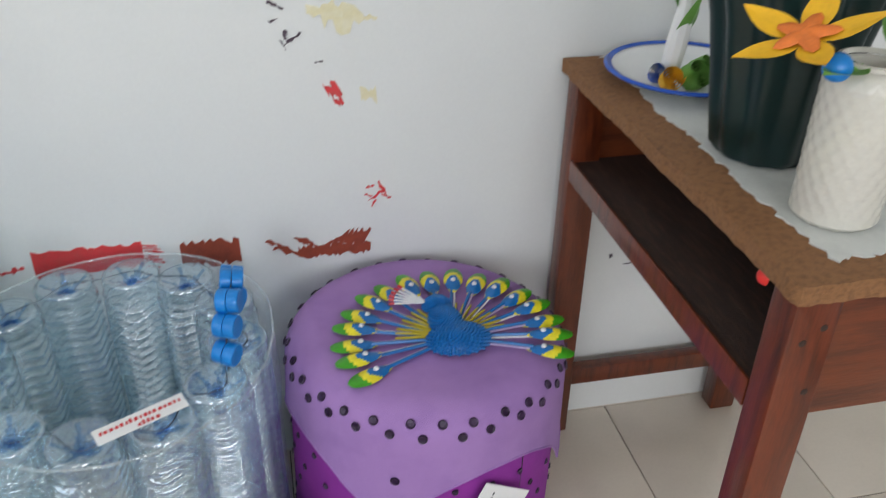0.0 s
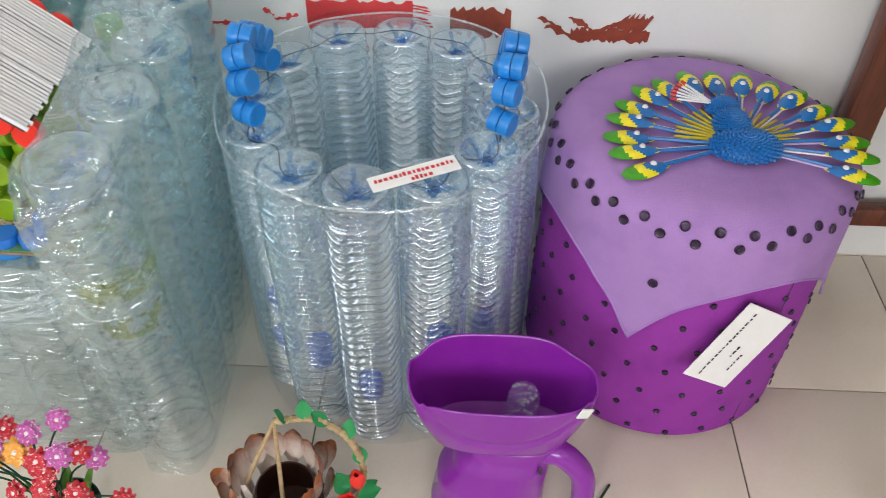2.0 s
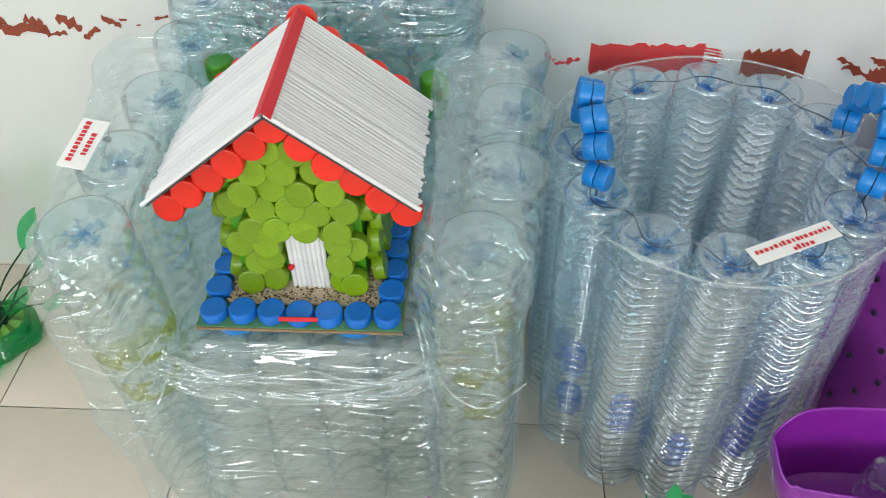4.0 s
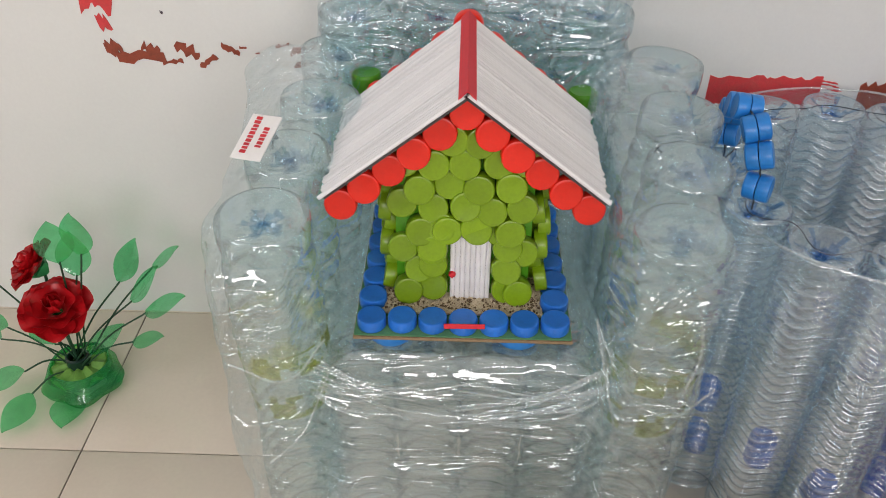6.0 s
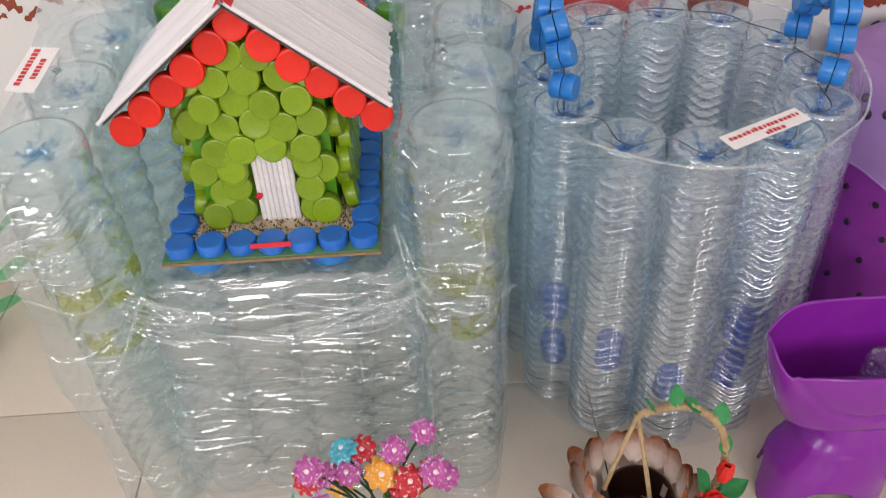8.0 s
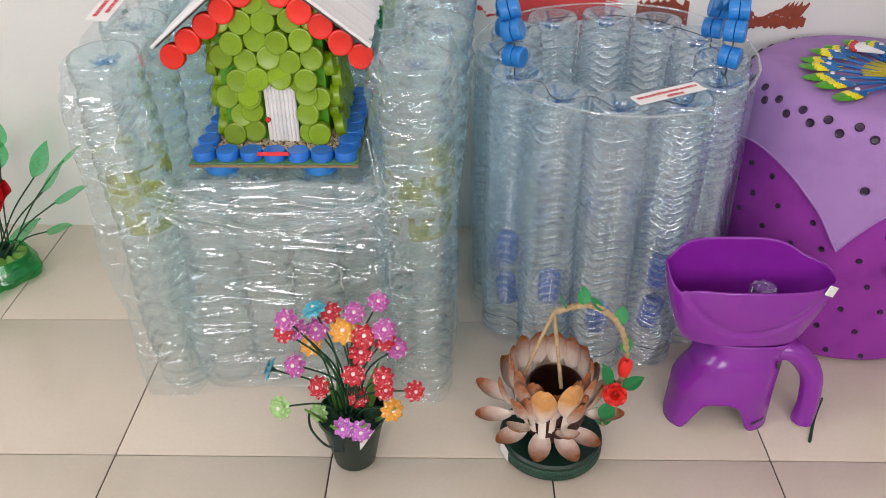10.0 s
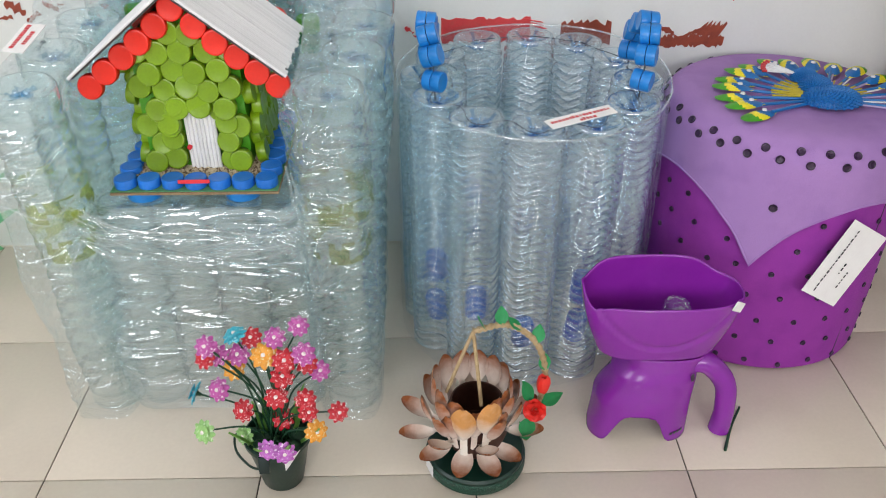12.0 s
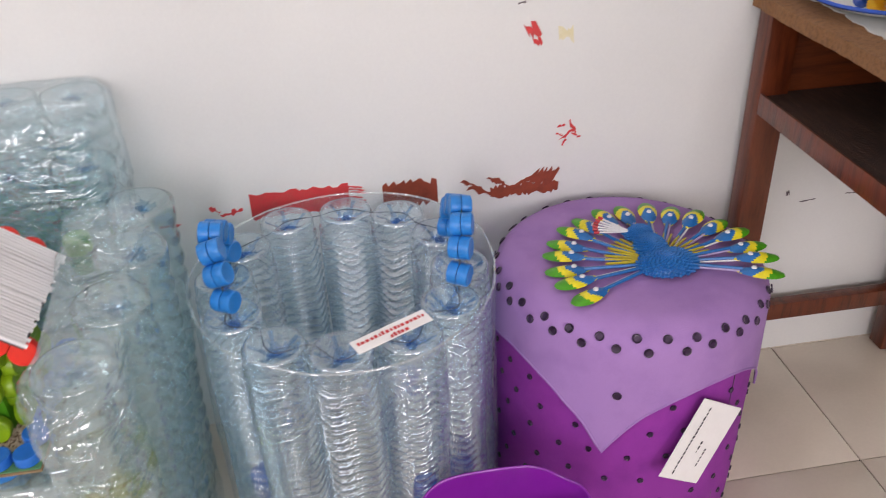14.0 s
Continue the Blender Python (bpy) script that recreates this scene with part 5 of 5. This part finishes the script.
for at, d, s in (((0.014, -0.03, 0.172), (0.15, -0.35, 0.95), 0.98), ((-0.012, 0.0, 0.226), (-0.7, -0.2, 0.75), 0.82)):
    st = part("stem", Form().tube(arc([(0.0, 0.0, 0.042), Vector(at) * 0.6 + Vector((0, 0, 0.02)), Vector(at) - unit(d) * 0.01], 7), 0.0022, 6), M_STEM, plant)
    part("rose", rose_big, None, st, "dark red plastic rose", facing(at, d) @ Matrix.Scale(s, 4))
    part("sepal", Form().lathe([(0.003, -0.02), (0.012, -0.012), (0.018, -0.002)], 15, wave=lambda a, r, z: (r * (1 + 0.25 * math.cos(5 * a)), z)), M_LEAF, st, "green sepals", facing(at, d) @ Matrix.Scale(s, 4))


# ---------------------------------------------------------------- old school desk
DX0, DX1, DY0, DY1, DH = 0.866, 1.255, 0.845, 1.440, 0.700
desk = thing("school_desk", "old red-brown wooden school desk with chipped worn top", "desk", (DX0, DY0, 0))
W, D = DX1 - DX0, DY1 - DY0


def chipped(w, d, inset, seed, rag):
    r = random.Random(seed)
    pts = []
    corners = [(inset[0], inset[1]), (w - inset[2], inset[1]), (w - inset[2], d - inset[3]), (inset[0], d - inset[3])]
    for (x0, y0), (x1, y1) in zip(corners, corners[1:] + corners[:1]):
        n, slow = 64, [r.uniform(-rag, rag) for _ in range(10)]
        for i in range(n):
            t = i / n
            k = int(t * 8)
            w = slow[k] + (slow[k + 1] - slow[k]) * (t * 8 - k) if 0 < i else 0
            pts.append((x0 + (x1 - x0) * t + w + r.uniform(-rag, rag) * 0.6, y0 + (y1 - y0) * t + w + r.uniform(-rag, rag) * 0.6))
    return pts


part("top", Form().slab(chipped(W + 0.016, D + 0.016, (0, 0, 0, 0), 3, 0.0022), 0.020), M_CHIP, desk, "bare chipped particle-board top", pose(-0.008, -0.008, DH - 0.020))
part("laminate", Form().slab(chipped(W + 0.012, D + 0.012, (0.050, 0.030, 0.012, 0.006), 5, 0.007), 0.0015), M_LAMINATE, desk, "worn white laminate left on the top", pose(-0.006, -0.006, DH + 0.0002))
leg_mesh = Form().box((-0.024, -0.019, 0), (0.024, 0.019, DH - 0.0205), 0.003).mesh("leg", M_WOOD)
for x in (0.024, W - 0.024):
    for y in (0.02, D - 0.02):
        part("leg", leg_mesh, None, desk, m=pose(x, y, 0))
part("apron", Form().box((0.049, 0.006, DH - 0.165), (W - 0.049, 0.026, DH - 0.021), 0.002), M_WOOD_SIDE, desk, "orange-brown side board")
part("apron", Form().box((0.049, D - 0.026, DH - 0.165), (W - 0.049, D - 0.006, DH - 0.021), 0.002), M_WOOD_SIDE, desk, "orange-brown side board")
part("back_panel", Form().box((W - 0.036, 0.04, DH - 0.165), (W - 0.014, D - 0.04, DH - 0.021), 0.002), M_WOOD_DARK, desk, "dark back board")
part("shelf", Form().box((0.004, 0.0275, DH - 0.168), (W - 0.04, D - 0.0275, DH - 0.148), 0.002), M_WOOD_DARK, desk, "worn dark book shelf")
part("shelf_edge", Form().box((0.000, 0.040, DH - 0.176), (0.0035, D - 0.040, DH - 0.142), 0.001), M_WOOD, desk, "wooden shelf edge")
part("rail", Form().box((0.049, D - 0.034, 0.105), (W - 0.049, D - 0.010, 0.140), 0.003), M_WOOD, desk, "lower cross rail")
for x, z in ((0.012, 0.63), (0.03, 0.57), (0.030, 0.645)):
    part("screw", Form().lathe([(0.0001, 0.0008), (0.0035, 0.0005), (0.004, 0)], 10), M_WOOD_DARK, desk, m=facing((x + 0.004, 0.0008, z), (0, -1, 0)))
part("red_blob", Form().lathe([(0.0001, 0.006), (0.006, 0.004), (0.009, 0)], 12), M_ROSE_BRIGHT, desk, "smear of red wax", facing((-0.0002, 0.055, DH - 0.03), (-1, 0, 0)))

# enamel plate with paper craft
plate = thing("plate", "white enamel plate with a dark blue rim", "plate", (0.992, 1.330, DH + 0.0018))
part("dish", Form().lathe([(0.001, 0.002), (0.075, 0.002), (0.088, 0.006), (0.104, 0.014), (0.104, 0.017), (0.088, 0.009), (0.074, 0.005), (0.001, 0.005)], 56), M_ENAMEL, plate, "white enamel dish")
part("rim", Form().lathe([(0.102, 0.0125), (0.108, 0.014), (0.112, 0.017), (0.108, 0.020), (0.101, 0.0175)], 56), M_ENAMEL_BLUE, plate, "dark blue rim")
curl = thing("paper_flowers", "quilled paper flowers in green, orange and blue on plate", "paper craft", (0.955, 1.312, DH + 0.0068))


def roll_form(r, h, turns=4):
    f = Form()
    pts = [(r * (0.12 + 0.88 * t / (turns * 14)) * math.cos(2 * math.pi * t / 14), r * (0.12 + 0.88 * t / (turns * 14)) * math.sin(2 * math.pi * t / 14)) for t in range(turns * 14 + 1)]
    n = len(pts)
    f.grid(lambda u, v: (*pts[round(u * (n - 1))], h * v), n - 1, 1)
    return f


for x, y, r, mt, lb in ((-0.012, -0.030, 0.016, M_YELLOW, "rolled orange paper"), (0.020, -0.022, 0.020, M_LEAF_LIGHT, "rolled green paper"), (-0.020, -0.006, 0.012, M_ENAMEL_BLUE, "rolled blue paper"), (0.040, 0.0, 0.018, M_LEAF_LIGHT, "rolled green paper")):
    part("paper_roll", roll_form(r, 0.022), mt, curl, lb, pose(x, y, 0.012, 55, 0, 20 * x * 50))
part("paper_stem", Form().tube(arc([(0.0, 0.0, 0), (0.004, -0.004, 0.05), (0.012, 0.0, 0.11), (0.010, 0.008, 0.18)], 6), lambda q: 0.011 + 0.003 * math.sin(q * 5), 10), M_PAPER, curl, "white rolled paper stem")
for k, (z, rz) in enumerate(((0.05, 200), (0.09, 20), (0.12, 160), (0.15, -40))):
    part("paper_leaf", leaf_form(0.07, 0.016, 0.3), M_LEAF_LIGHT, curl, "green paper leaf", pose(0.008, 0, z, 0, 0, rz) @ pose(0, 0, 0, 60, 0, 0))
part("paper_bloom", rose_form(0.03, 3, 8), M_ORANGE, curl, "orange paper bloom", pose(0.012, 0.006, 0.185))

# dark fluted pot
jar = thing("fluted_pot", "tall dark teal fluted plastic pot", "pot", (0.972, 1.098, DH + 0.0018))
part("body", Form().lathe([(0.001, 0.001), (0.052, 0.001), (0.059, 0.010), (0.064, 0.05), (0.070, 0.10), (0.078, 0.15), (0.090, 0.20), (0.104, 0.26), (0.100, 0.262), (0.084, 0.20), (0.001, 0.19)], 110,
                          wave=lambda a, r, z: (r * (1 + (0.055 + 0.15 * z) * math.cos(11 * a + 5 * z) * min(1, 0.3 + z / 0.03)), z)), M_TEAL, jar, "fluted dark teal body")
part("rim", Form().lathe([(0.105, 0.258), (0.110, 0.261), (0.110, 0.268), (0.102, 0.269), (0.100, 0.263)], 60), M_TEAL, jar, "rolled rim")

# cream ribbed bottle vase with a yellow flower
vase = thing("bottle_vase", "cream ribbed plastic bottle used as a flower vase", "vase", (0.958, 0.945, DH + 0.0018))
part("body", Form().lathe([(0.001, 0.001), (0.036, 0.001), (0.041, 0.006)] + [(0.041 + 0.0001 * math.cos(2 * math.pi * i / 4), 0.012 + 0.125 * i / 96) for i in range(97)] + [(0.038, 0.146), (0.030, 0.152), (0.027, 0.150), (0.026, 0.09), (0.001, 0.088)], 108,
                          wave=lambda a, r, z: (r * (1 + 0.016 * math.cos(18 * a) * math.cos(300 * z)), z)), M_CREAM, vase, "ribbed cream bottle body")
part("mouth", Form().lathe([(0.0305, 0.1525), (0.033, 0.153), (0.0335, 0.157), (0.030, 0.158), (0.027, 0.154)], 32), M_CREAM, vase, "rolled cream mouth")
flower = thing("paper_flower", "large yellow foam flower with an orange heart and green leaves", "artificial flower", (0.976, 0.945, DH + 0.086))
part("stem", Form().tube(arc([(0, 0, 0), (-0.006, 0.0, 0.05), (-0.092, 0.0, 0.092)], 6), 0.002, 6), M_STEM, flower)
pet = leaf_form(0.064, 0.0155, 0.1).mesh("petal", M_YELLOW, 60)
head = facing((-0.094, 0.0, 0.094), (-0.42, -0.12, 0.90))
for k in range(5):
    part("petal", pet, None, flower, "yellow foam petal", head @ pose(0, 0, 0, 0, 0, 72 * k + 20) @ pose(0, 0.004, 0, 8, 0, 0))
part("heart", Form().lathe([(0.0001, 0.007), (0.010, 0.006), (0.018, 0.0045), (0.022, 0.002)], 30, wave=lambda a, r, z: (r * (1 + 0.35 * math.cos(5 * (a - math.radians(110)))), z)), M_ORANGE, flower, "orange flower heart", head @ pose(0, 0, 0.004))
for at, rx, rz in (((-0.040, -0.014, 0.070), -2, 112), ((-0.004, 0.0, 0.080), 70, -40), ((-0.012, -0.014, 0.078), 80, 20), ((0.006, 0, 0.085), 60, -90), ((0.002, -0.012, 0.080), 62, -120)):
    part("leaf", leaf_form(0.062, 0.017, 0.2), M_LEAF_LIGHT, flower, "green foam leaf", Matrix.Translation(at) @ pose(0, 0, 0, 0, 0, rz) @ pose(0, 0, 0, rx, 0, 0))
part("bead", Form().lathe([(0.0001, 0.030)] + [(0.015 * math.sin(q * 0.314), 0.015 + 0.015 * math.cos(q * 0.314)) for q in range(1, 10)] + [(0.0001, 0)], 24), M_CAP_LIGHT, flower, "round blue bead", pose(-0.072, -0.020, 0.062) @ Matrix.Scale(0.85, 4))


# ---------------------------------------------------------------- floor tiles
TILE = 0.30
tile_mesh = Form().box((0.0010, 0.0010, -0.0034), (TILE - 0.0010, TILE - 0.0010, 0.0), 0.0008).mesh("tile", M_TILE)
tile_cut = Form().box((0.0010, 0.0010, -0.0034), (TILE - 0.0010, WALL - 1.45 + 0.02, 0.0), 0.0008).mesh("tile", M_TILE)
for i in range(14):
    for j in range(-11, 3):
        part("tile", tile_mesh if j < 2 else tile_cut, None, floor, m=pose(-0.19 + TILE * (i - 7), 0.85 + TILE * j, 0))
